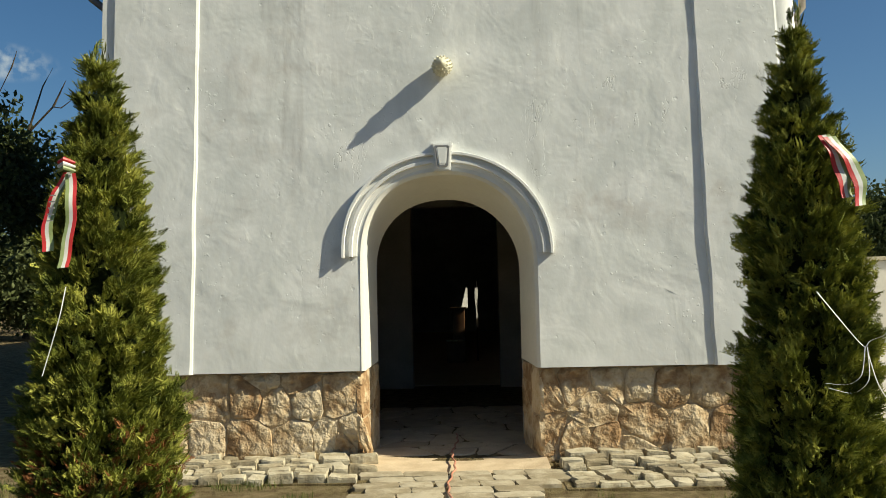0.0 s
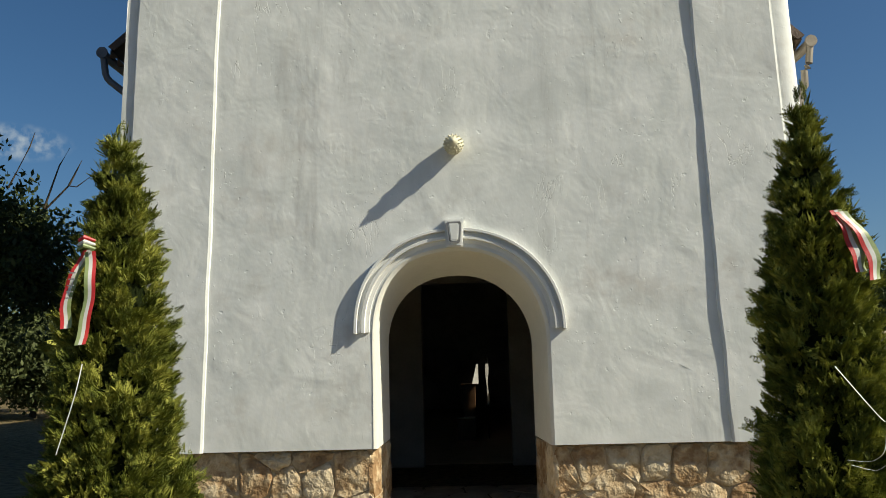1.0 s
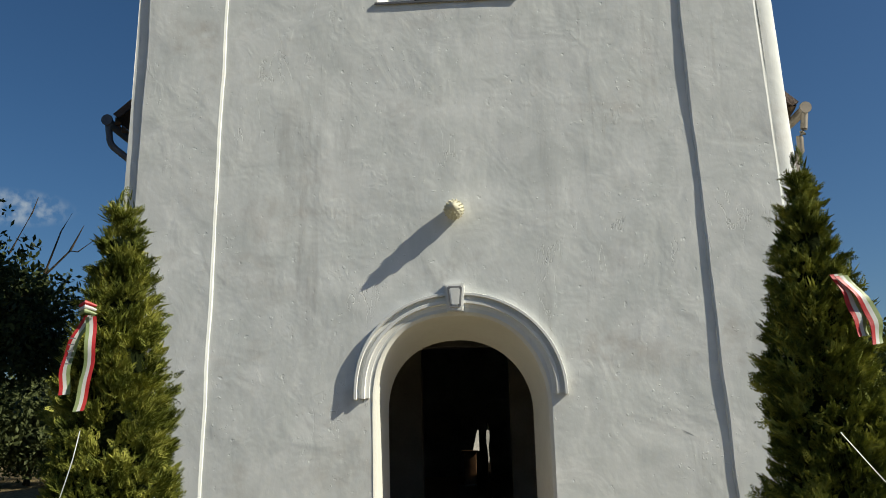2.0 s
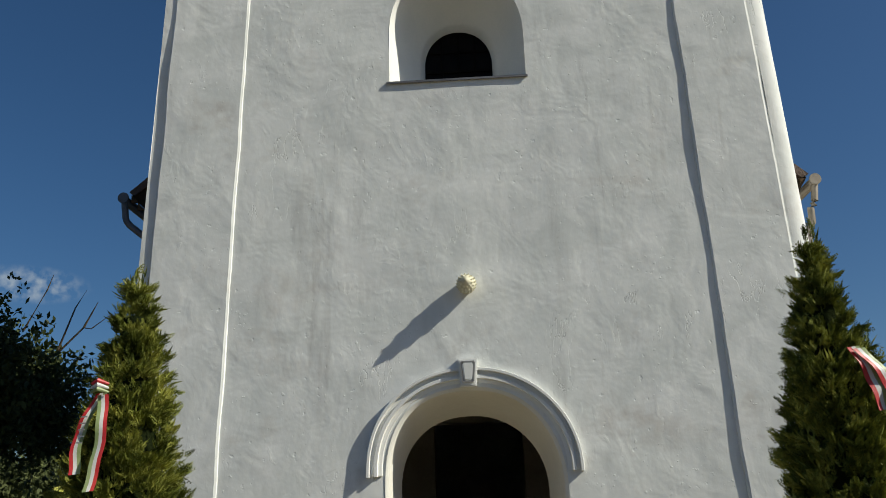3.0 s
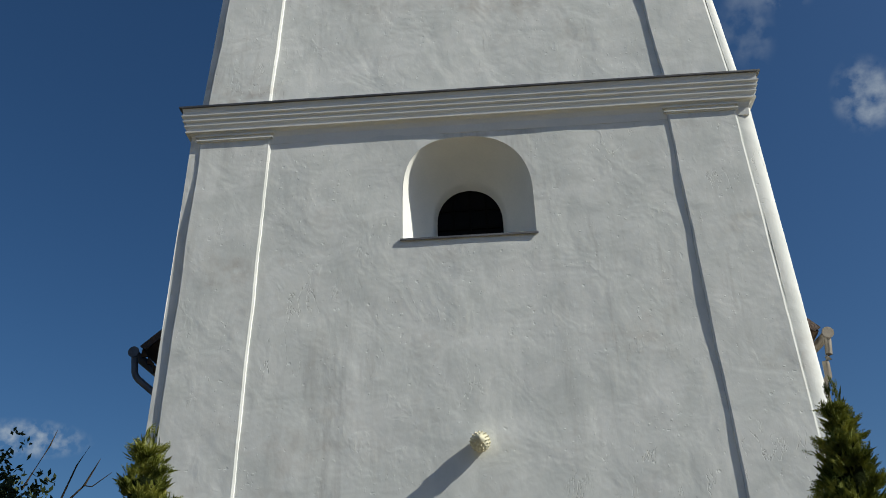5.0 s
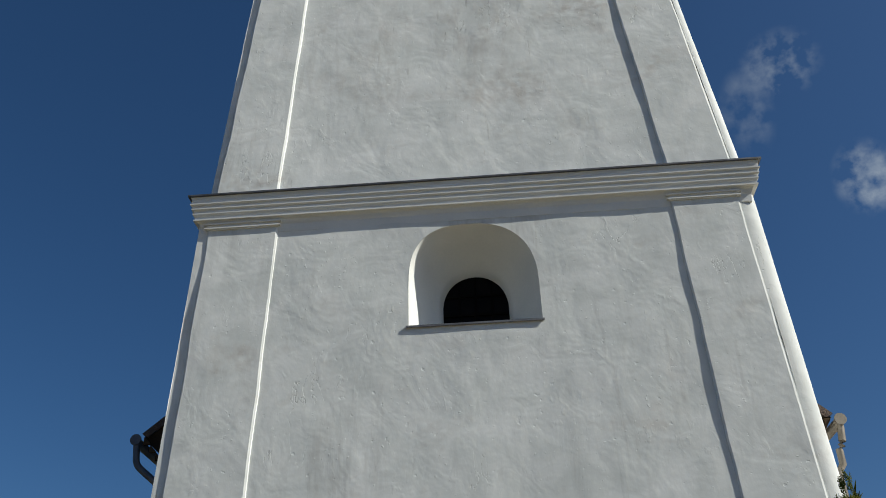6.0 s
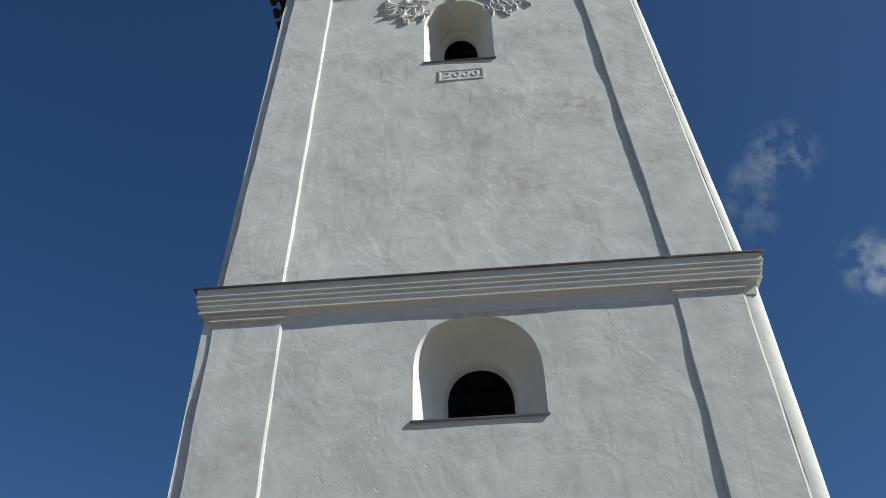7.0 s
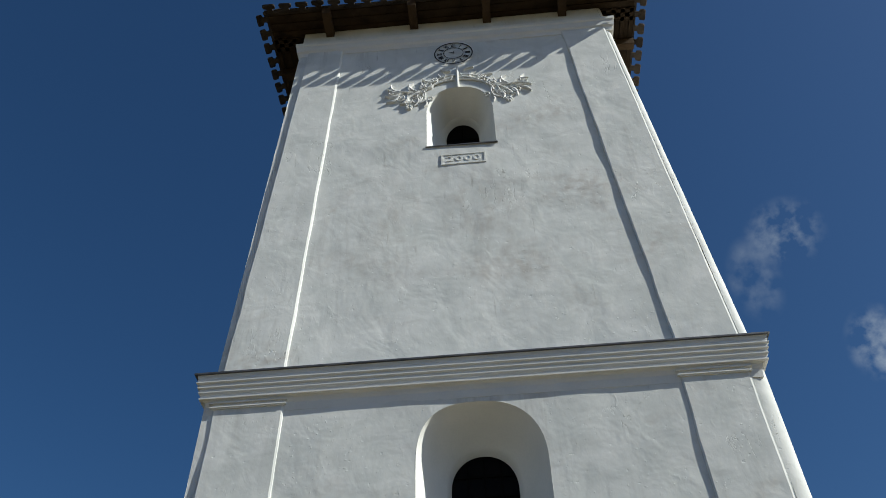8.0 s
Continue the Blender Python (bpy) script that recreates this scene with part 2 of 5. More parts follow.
PIPE = material("painted_downpipe", [(0.22, 0.19, 0.15), (0.32, 0.28, 0.23)], 0.55, 4.0, 50, 0.1, 0.1, metal=0.3)
PIPE_DARK = material("zinc_downpipe", [(0.10, 0.10, 0.11), (0.16, 0.16, 0.17)], 0.5, 4.0, 50, 0.1, 0.1, metal=0.5)
BLACK = material("black_clock_paint", [(0.01, 0.01, 0.012), (0.025, 0.025, 0.03)], 0.7, 4.0, 50, 0.1, 0)
GLASS = material("dark_window_glass", [(0.006, 0.006, 0.006), (0.010, 0.009, 0.009)], 0.35, 4.0, 30, 0.05, 0.05, spec=0.04)
LATTICE = material("black_iron_bars", [(0.005, 0.005, 0.005), (0.009, 0.008, 0.007)], 0.9, 4.0, 50, 0.2, 0, spec=0.05)
BOSS = material("cream_glazed_boss", [(0.56, 0.53, 0.38), (0.70, 0.67, 0.52)], 0.7, 8.0, 60, 0.2, 0.2)
# white plaster toned down: part of the interior's shade is in this colour
INNER = material("shade_toned_inner_plaster", [(0.36, 0.34, 0.30), (0.48, 0.46, 0.41)], 0.9, 2.0, 30, 0.2, 0.2)
RED = material("red_ribbon", [(0.55, 0.03, 0.04), (0.66, 0.06, 0.06)], 0.45, 9, 120, 0.1, 0.2, trans=0.3)
WHITE = material("white_ribbon", [(0.72, 0.72, 0.70), (0.80, 0.80, 0.78)], 0.45, 9, 120, 0.1, 0.2, trans=0.3)
GREEN = material("green_ribbon", [(0.30, 0.38, 0.16), (0.38, 0.46, 0.22)], 0.45, 9, 120, 0.1, 0.2, trans=0.3)
GREY_INK = material("grey_print", [(0.25, 0.25, 0.25), (0.32, 0.32, 0.32)], 0.6, 9, 90, 0, 0)
CABLE = material("orange_brown_cable", [(0.40, 0.17, 0.11), (0.52, 0.25, 0.17)], 0.5, 9, 90, 0.1, 0)
BENCH = material("brown_varnished_wood", [(0.09, 0.045, 0.022), (0.16, 0.085, 0.042)], 0.4, 5, 50, 0.2, 0.1)
CLOTH = material("white_altar_cloth", [(0.74, 0.73, 0.70), (0.80, 0.80, 0.77)], 0.9, 5, 80, 0.2, 0.3)
FAR_WALL = material("pale_far_wall", [(0.5, 0.48, 0.42), (0.6, 0.57, 0.5)], 0.9, 1.0, 20, 0.2, 0.2)
YARD = material("worn_yard_concrete", [(0.30, 0.28, 0.24), (0.40, 0.37, 0.32)], 0.9, 2.0, 60, 0.3, 0.3)


# ---- building helpers ----
def thing(name, at=(0, 0, 0), label="", category="", group="", kind=""):
    ob = new(name)
    ob.location = at
    return tagged(ob, label, category, group, kind)


def part(name, bm, mat, parent=None, label="", smooth=False, kind="", sharp=32):
    mesh = bpy.data.meshes.new(name)
    bmesh.ops.recalc_face_normals(bm, faces=bm.faces)
    bm.to_mesh(mesh)
    bm.free()
    return piece(name, mesh, mat, parent, label, smooth, kind, sharp)


def piece(name, mesh, mat, parent=None, label="", smooth=False, kind="", sharp=32):
    if not mesh.materials:
        mesh.materials.append(mat)
    if smooth:
        for p in mesh.polygons:
            p.use_smooth = True
        mesh.set_sharp_from_angle(angle=radians(sharp))
    ob = new(name, mesh)
    if parent:
        ob.parent = parent
        base = parent
        shift = Vector((0, 0, 0))
        while base:
            shift += base.location
            base = base.parent
        ob.location = -shift
    return tagged(ob, label, kind=kind)


def box(bm, lo, hi, bevel=0.0):
    vs = [bm.verts.new((x, y, z)) for x in (lo[0], hi[0]) for y in (lo[1], hi[1]) for z in (lo[2], hi[2])]
    fs = [bm.faces.new([vs[i] for i in f]) for f in ((0, 1, 3, 2), (4, 6, 7, 5), (0, 4, 5, 1), (2, 3, 7, 6), (0, 2, 6, 4), (1, 5, 7, 3))]
    if bevel:
        es = {e for f in fs for e in f.edges}
        bmesh.ops.bevel(bm, geom=list(es), offset=bevel, segments=2, affect="EDGES", profile=0.5)
    return bm


def loft(bm, rings, closed=True, caps=True):
    """Skin between rings of points that have equal counts."""
    rows = [[bm.verts.new(p) for p in r] for r in rings]
    n = len(rows[0])
    for a, b in zip(rows, rows[1:]):
        for i in range(n if closed else n - 1):
            j = (i + 1) % n
            bm.faces.new((a[i], a[j], b[j], b[i]))
    if caps and closed:
        bm.faces.new(rows[0][::-1])
        bm.faces.new(rows[-1])
    return bm


def tube(bm, points, radii, sides=8):
    pts = [Vector(p) for p in points]
    rings = []
    for i, p in enumerate(pts):
        way = (pts[min(i + 1, len(pts) - 1)] - pts[max(i - 1, 0)]).normalized()
        ref = Vector((0, 0, 1)) if abs(way.z) < 0.9 else Vector((1, 0, 0))
        a = way.cross(ref).normalized()
        b = way.cross(a)
        r = radii[i] if isinstance(radii, (list, tuple)) else radii
        rings.append([p + (a * math.cos(t) + b * math.sin(t)) * r for t in (2 * math.pi * k / sides for k in range(sides))])
    return loft(bm, rings)


def raw_mesh(name, verts, faces):
    mesh = bpy.data.meshes.new(name)
    verts = np.asarray(verts, dtype=np.float32)
    faces = np.asarray(faces, dtype=np.int32)
    k = faces.shape[1]
    mesh.vertices.add(len(verts))
    mesh.vertices.foreach_set("co", verts.ravel())
    mesh.loops.add(faces.size)
    mesh.loops.foreach_set("vertex_index", faces.ravel())
    mesh.polygons.add(len(faces))
    mesh.polygons.foreach_set("loop_start", np.arange(len(faces), dtype=np.int32) * k)
    mesh.update(calc_edges=True)
    mesh.validate()
    return mesh


def wobble(x, z, size, amount):
    return amount * noise.noise(Vector((x / size, 3.7, z / size)))


# ---- the tower's planes and edges (linear in height) ----
Z0, Z1, Z2, Z3 = 0.76, 6.95, 7.08, 13.95


def low_y(z):
    return 0.022 * (z - Z0)


def high_y(z):
    return 0.17 + 0.05 * (z - 7.1)


def edge(x_a, z_a, x_b, z_b):
    return lambda z: x_a + (x_b - x_a) * (z - z_a) / (z_b - z_a)


LOW = dict(corner_l=edge(-2.98, Z0, -2.828, 6.95), pil_lo=edge(-2.875, Z0, -2.735, 6.44), pil_li=edge(-2.15, Z0, -2.01, 6.44),
           pil_ri=edge(2.19, Z0, 2.05, 6.4), pil_ro=edge(2.885, Z0, 2.715, 6.44), corner_r=edge(3.085, Z0, 2.91, 6.95))
HIGH = dict(corner_l=edge(-2.775, 7.11, -2.53, 12.5), pil_lo=edge(-2.70, 7.2, -2.40, 12.5), pil_li=edge(-2.045, 7.11, -1.835, 12.7),
            pil_ri=edge(2.075, 7.14, 1.69, 12.78), pil_ro=edge(2.725, 7.2, 2.335, 12.9), corner_r=edge(2.885, 7.11, 2.475, 12.6))
BACK_Y = 5.4


def arch(half, sill, spring, apex, centre=0.0, steps=14, power=2.2, power_l=0.0):
    """Outline of an arched opening: left foot, over the arch, right foot. power_l: fuller or flatter curve on the left half."""
    right = power
    pts = [(centre - half, sill)]
    for k in range(2 * steps + 1):
        t = math.pi * (1 - k / (2 * steps))
        c, s = math.cos(t), math.sin(t)
        power = power_l if power_l and c < 0 else right
        pts.append((centre + half * math.copysign(abs(c) ** (2 / power), c), spring + (apex - spring) * s ** (2 / power)))
    pts.append((centre + half, sill))
    return pts


DOOR_OUT = arch(0.742, 0.0, 1.60, 2.415, 0.024, power=2.08, power_l=2.55)
DOOR_IN = arch(0.655, 0.0, 1.58, 2.24, -0.004, power=2.02, power_l=2.3)
WIN_OUT = arch(0.64, 5.29, 5.72, 6.44, 0.0, power=2.35, power_l=2.75)
WIN_IN = arch(0.345, 5.30, 5.80, 6.19, 0.0, power=2.1)
WIN_MID = arch(0.41, 5.295, 5.80, 6.25, 0.0, power=2.2)
UWIN_OUT = arch(0.475, 10.67, 11.42, 12.06, -0.015, power=2.25)
UWIN_IN = arch(0.245, 10.68, 11.62, 11.98, -0.01, power=2.0)
UWIN_MID = arch(0.29, 10.675, 11.60, 12.03, -0.012, power=2.1)


def halves(outline):
    mid = len(outline) // 2
    return outline[:mid + 1], outline[mid:]


def wall_sheet(bm, outlines, y_of, size, wave):
    """Plaster sheet from outlines in x and z, cut fine enough to be uneven."""
    for line in outlines:
        bm.faces.new([bm.verts.new((x, 0, z)) for x, z in line])
    bmesh.ops.remove_doubles(bm, verts=bm.verts, dist=0.0005)
    for _ in range(7):
        bmesh.ops.triangulate(bm, faces=bm.faces)
        long = [e for e in bm.edges if e.calc_length() > size]
        if not long:
            break
        bmesh.ops.subdivide_edges(bm, edges=long, cuts=1)
    bmesh.ops.triangulate(bm, faces=bm.faces)
    for v in bm.verts:
        v.co.y = y_of(v.co.z) + wobble(v.co.x, v.co.z, 0.9, wave) + wobble(v.co.x + 9, v.co.z, 0.3, wave * 0.35)
    return bm


tower = thing("church_tower", (0, 0.4, 0), "tall white plastered church tower with arched doorway and wooden eaves", "church tower")

# lower stage front, with the doorway and the window cut out
door_a, door_b = halves([p for p in DOOR_OUT if p[1] > 0.0])
win_a, win_b = halves(WIN_OUT)
foot_l, foot_r = (DOOR_OUT[0][0], Z0), (DOOR_OUT[-1][0], Z0)
xm = DOOR_OUT[len(DOOR_OUT) // 2][0]
left = [(LOW["corner_l"](Z0), Z0), foot_l] + door_a + [(win_a[-1][0], 5.29)] + win_a + [(0.0, Z1), (LOW["corner_l"](Z1), Z1)]
right = [(LOW["pil_ro"](Z0) + 0.03, Z0), (LOW["pil_ro"](Z1) + 0.03, Z1), (0.0, Z1)] + win_b + [(win_a[-1][0], 5.29)] + door_b + [foot_r]
part("lower_wall", wall_sheet(bmesh.new(), [left, right], low_y, 0.16, 0.010), PLASTER, tower, "uneven white lime plaster", True)

# upper stage front
uwin_a, uwin_b = halves(UWIN_OUT)
um = uwin_a[-1][0]
left = [(HIGH["corner_l"](Z2 - 0.1), Z2 - 0.1), (um, Z2 - 0.1), (um, 10.67)] + uwin_a + [(um, Z3), (HIGH["corner_l"](Z3), Z3)]
right = [(um, Z2 - 0.1), (HIGH["pil_ro"](Z2) + 0.03, Z2 - 0.1), (HIGH["pil_ro"](Z3) + 0.03, Z3), (um, Z3)] + uwin_b + [(um, 10.67)]
part("upper_wall", wall_sheet(bmesh.new(), [left, right], high_y, 0.18, 0.012), PLASTER, tower, "uneven stained white lime plaster", True)


def corner_roll(edges, y_of, z_a, z_b):
    bm = bmesh.new()
    rings = []
    for k in range(25):
        z = z_a + (z_b - z_a) * k / 24
        x0, x1, y = edges["pil_ro"](z) + 0.03, edges["corner_r"](z), y_of(z)
        ring = []
        for j in range(9):
            t = j / 8 * math.pi / 2
            ring.append((x0 + (x1 - x0) * math.sin(t) + wobble(j, z, 0.5, 0.004), y + 0.13 * (1 - math.cos(t)), z))
        ring.append((x1, BACK_Y, z))
        rings.append(ring)
    return loft(bm, rings, closed=False)


def side_left(edges, y_of, z_a, z_b):
    bm = bmesh.new()
    rings = []
    for z in (z_a, z_b):
        x, y = edges["corner_l"](z), y_of(z)
        rings.append([(x, y, z), (x, BACK_Y, z)] + ([(edges["corner_r"](z), BACK_Y, z)] if z_a > 3 else []))
    return loft(bm, rings, closed=False)


for name, edges, y_of, z_a, z_b in (("lower", LOW, low_y, Z0, Z1), ("upper", HIGH, high_y, Z2 - 0.1, Z3)):
    part(name + "_corner", corner_roll(edges, y_of, z_a, z_b), PLASTER, tower, "rounded plaster corner", True)
    part(name + "_side_wall", side_left(edges, y_of, z_a, z_b), PLASTER, tower)


def pilaster(edges, inner, outer, y_of, z_a, z_b, d, slant=0.022):
    bm = bmesh.new()
    rings = []
    n = int((z_b - z_a) / 0.12)
    for k in range(n + 1):
        z = z_a + (z_b - z_a) * k / n
        a, b = sorted((edges[inner](z), edges[outer](z)))
        a += wobble(a, z, 0.55, 0.014) + wobble(a, z, 0.16, 0.005)
        b += wobble(b, z, 0.5, 0.008) + wobble(b, z, 0.12, 0.003)
        y = y_of(z)
        f = y - d + wobble(a + 4, z, 0.8, 0.006)
        rings.append([(a - slant * 0.6, y + 0.02, z), (a - 0.006, f + 0.008, z), (a + 0.012, f, z), ((a + b) / 2, f + wobble(b, z, 0.6, 0.004), z),
                      (b - 0.008, f, z), (b + slant * 0.5, f + d * 0.45, z), (b + slant, y + 0.02, z)])
    return loft(bm, rings)


for e, y_of, z_a, z_b, d in ((LOW, low_y, Z0 - 0.004, 6.55, 0.0225), (HIGH, high_y, 6.99, 13.32, 0.029)):
    part("pilaster", pilaster(e, "pil_li", "pil_lo", y_of, z_a, z_b, d), PLASTER, tower, "flat plastered pilaster", True, sharp=9)
    part("pilaster", pilaster(e, "pil_ri", "pil_ro", y_of, z_a, z_b, d), PLASTER, tower, "flat plastered pilaster", True, sharp=9)


# cornices: a profile of (projection, height) run round front and both sides
def cornice(profile, xl, xr, yf, back):
    bm = bmesh.new()
    rings = []
    for x, y, sx in ((xl, back, -1), (xl, yf, -1), (xr, yf, 1), (xr, back, 1)):
        rings.append([(x + sx * p, y - 0.80 * p if y == yf else y, z) for p, z in profile])
    loft(bm, rings, closed=False)
    return bm


LOW_PROFILE = [(-0.06, 6.485), (0.010, 6.49), (0.014, 6.58), (0.026, 6.60), (0.034, 6.63), (0.058, 6.648), (0.092, 6.652)]
for p, z in ((0.092, 6.655), (0.106, 6.722), (0.122, 6.778), (0.138, 6.834)):  # lips with undercut grooves between them
    LOW_PROFILE += [(p, z), (p + 0.001, z + 0.012), (p - 0.012, z + 0.020), (p - 0.010, z + 0.040)]
LOW_PROFILE += [(0.126, 6.885), (0.138, 6.93)]
part("cornice", cornice(LOW_PROFILE, -2.795, 2.845, 0.128, BACK_Y), TRIM, tower, "stepped white plaster cornice")
part("cornice_flashing", cornice([(0.140, 6.925), (0.166, 6.928), (0.166, 6.945), (-0.10, 7.035)], -2.795, 2.845, 0.128, BACK_Y), SHEET, tower, "thin grey sheet metal capping")
HIGH_PROFILE = [(-0.05, 13.24), (0.015, 13.25), (0.02, 13.33), (0.05, 13.36), (0.055, 13.48), (0.075, 13.50), (0.075, 13.56), (-0.05, 13.60)]
part("top_cornice", cornice(HIGH_PROFILE, HIGH["corner_l"](13.3), HIGH["corner_r"](13.3), high_y(13.3), BACK_Y), TRIM, tower, "plain white plaster cornice")


def capital(edges, inner, outer, y_of, z):
    bm = bmesh.new()
    a, b = sorted((edges[inner](z), edges[outer](z)))
    for h, p in ((0.0, 0.056), (0.045, 0.066)):
        box(bm, (a - p + 0.02, y_of(z) - p * 0.85, z + h), (b + p - 0.02, y_of(z) + 0.03, z + h + 0.014), 0.002)
    box(bm, (a - 0.012, y_of(z) - 0.036, z - 0.01), (b + 0.012, y_of(z) + 0.03, z + 0.08))
    return bm


for inner, outer in (("pil_li", "pil_lo"), ("pil_ri", "pil_ro")):
    part("capital", capital(LOW, inner, outer, low_y, 6.555), TRIM, tower, "two thin plaster fillets")


# reveals, window glass and bars
def reveal(outer, inner, y_of, y_in, sill=True, arris=0.0, bell=2.0, tunnel=None):
    bm = bmesh.new()
    o = [(x, y_of(z) + 0.0, z) for x, z in outer]
    rings = []
    if arris:
        xc = (outer[0][0] + outer[-1][0]) / 2
        half = outer[-1][0] - xc
        rings.append([(x, y - 0.002, z) for x, y, z in o])
        rings.append([(xc + (x - xc) * (1 - arris * 0.45 / half), y + arris * 0.12, z - arris * 0.45 * max(0, (z - 1.5) / 0.9)) for x, y, z in o])
        o = [(xc + (x - xc) * (1 - arris / half), y + arris * 0.8, z - arris * max(0, (z - 1.5) / 0.9)) for x, y, z in o]
    for k in range(7):
        t = k / 6
        rings.append([(a[0] + (b[0] - a[0]) * t ** bell, a[1] + (y_in - a[1]) * t, a[2] + (b[1] - a[2]) * t ** 1.5) for a, b in zip(o, inner)])
    if tunnel:
        throat, y_end = tunnel
        for t in (0.12, 0.4, 1.0):
            rings.append([(a[0] + (b[0] - a[0]) * t ** 0.5, y_in + (y_end - y_in) * t, a[1] + (b[1] - a[1]) * t ** 0.5) for a, b in zip(inner, throat)])
    loft(bm, rings, closed=False)
    if sill:
        bm.faces.new([bm.verts.new(p) for p in (rings[0][0], rings[0][-1], rings[-1][-1], rings[-1][0])])
    return bm


part("window_reveal", reveal(WIN_OUT, WIN_MID, low_y, 0.66, bell=1.6, tunnel=(WIN_IN, 0.80)), TRIM, tower, "deep splayed plaster window reveal", True)
part("window_reveal", reveal(UWIN_OUT, UWIN_MID, high_y, 0.96, bell=1.15, tunnel=(UWIN_IN, 1.08)), TRIM, tower, "deep splayed plaster window reveal", True)


def window(name, outline, y, bars_x, bars_z):
    x0, x1 = outline[0][0], outline[-1][0]
    z0, z1 = outline[0][1], max(p[1] for p in outline)
    bm = bmesh.new()
    box(bm, (x0 - 0.05, y + 0.03, z0 - 0.05), (x1 + 0.05, y + 0.05, z1 + 0.05))
    w = part(name, bm, GLASS, tower, "dark glazed arched window")
    for k in range(bars_x):
        x = x0 + (x1 - x0) * (k + 1) / (bars_x + 1)
        part("window_bar", box(bmesh.new(), (x - 0.012, y + 0.005, z0), (x + 0.012, y + 0.028, z1), 0.003), LATTICE, w)
    for k in range(bars_z):
        z = z0 + (z1 - z0) * (k + 1) / (bars_z + 1)
        part("window_bar", box(bmesh.new(), (x0, y + 0.002, z - 0.012), (x1, y + 0.026, z + 0.012), 0.003), LATTICE, w)


window("window", WIN_IN, 0.80, 3, 3)
window("window", UWIN_IN, 1.08, 1, 3)


def sill(x0, x1, z, y):
    bm = bmesh.new()
    loft(bm, [[(x, y + 0.16, z + 0.012), (x, y - 0.020, z + 0.0), (x, y - 0.024, z - 0.022), (x, y - 0.019, z - 0.024), (x, y - 0.014, z - 0.012), (x, y + 0.16, z - 0.004)] for x in (x0, x1)])
    return bm


part("window_sill", sill(-0.665, 0.655, 5.296, low_y(5.29)), SHEET, tower, "thin grey sheet metal sill")
part("window_sill", sill(-0.505, 0.475, 10.676, high_y(10.67)), SHEET, tower, "thin grey sheet metal sill")

# doorway reveal and the stone facing at its foot
part("door_reveal", reveal([p for p in DOOR_OUT if p[1] > 0] and [(x, max(z, Z0)) for x, z in DOOR_OUT], [(x, max(z, 0.775)) for x, z in DOOR_IN], low_y, 0.75, False, 0.03, 1.3), REVEAL, tower,
     "cream plaster door reveal", True)


# moulding over the door
def door_ring(half, apex, spring, foot, width, proud, back=0.02):
    bm = bmesh.new()
    outer = arch(half, foot, spring, apex, 0.014, 22, 2.0, 2.2)
    inner = arch(half - width, foot, spring, apex - width, 0.014, 22, 2.0, 2.2)
    rings = []
    for (xa, za), (xb, zb) in zip(outer, inner):
        y = low_y(za)
        j = wobble(xa, za, 0.2, 0.004)
        rings.append([(xa, y + back, za), (xa - (xa - xb) * 0.06, y - proud * 0.8 + j, za - (za - zb) * 0.06), (xa + (xb - xa) * 0.16, y - proud + j, za + (zb - za) * 0.16),
                      (xa + (xb - xa) * 0.84, y - proud + j, za + (zb - za) * 0.84), (xa + (xb - xa) * 0.95, y - proud * 0.8 + j, za + (zb - za) * 0.95), (xb, y + back, zb)])
    return loft(bm, rings)


mould = part("door_moulding", door_ring(0.885, 2.577, 1.735, 1.715, 0.135, 0.010), TRIM, tower, "raised white arch moulding with two fillets", True)
part("fillet", door_ring(0.885, 2.577, 1.735, 1.705, 0.030, 0.052), TRIM, mould, smooth=True, sharp=24)
part("fillet", door_ring(0.825, 2.515, 1.735, 1.71, 0.036, 0.038), TRIM, mould, smooth=True, sharp=24)


def wedge(half_top, half_bottom, z_a, z_b, proud, back, xc=-0.008):
    bm = bmesh.new()
    y = low_y(2.5)
    loft(bm, [[(xc - half_bottom, yy, z_a), (xc + half_bottom, yy, z_a), (xc + half_top, yy, z_b), (xc - half_top, yy, z_b)] for yy in (y + back, y - proud)])
    bmesh.ops.bevel(bm, geom=[e for e in bm.edges if all(v.co.y < y for v in e.verts)], offset=0.010, segments=2, affect="EDGES")
    return bm


key = part("keystone", wedge(0.086, 0.070, 2.412, 2.646, 0.068, 0.02), TRIM, tower, "white plaster keystone with raised border")
part("keystone_rim", wedge(0.064, 0.050, 2.442, 2.622, 0.076, -0.071), GREY_INK, key, "grey recessed line")
part("keystone_panel", wedge(0.048, 0.033, 2.458, 2.606, 0.085, -0.073), TRIM, key)


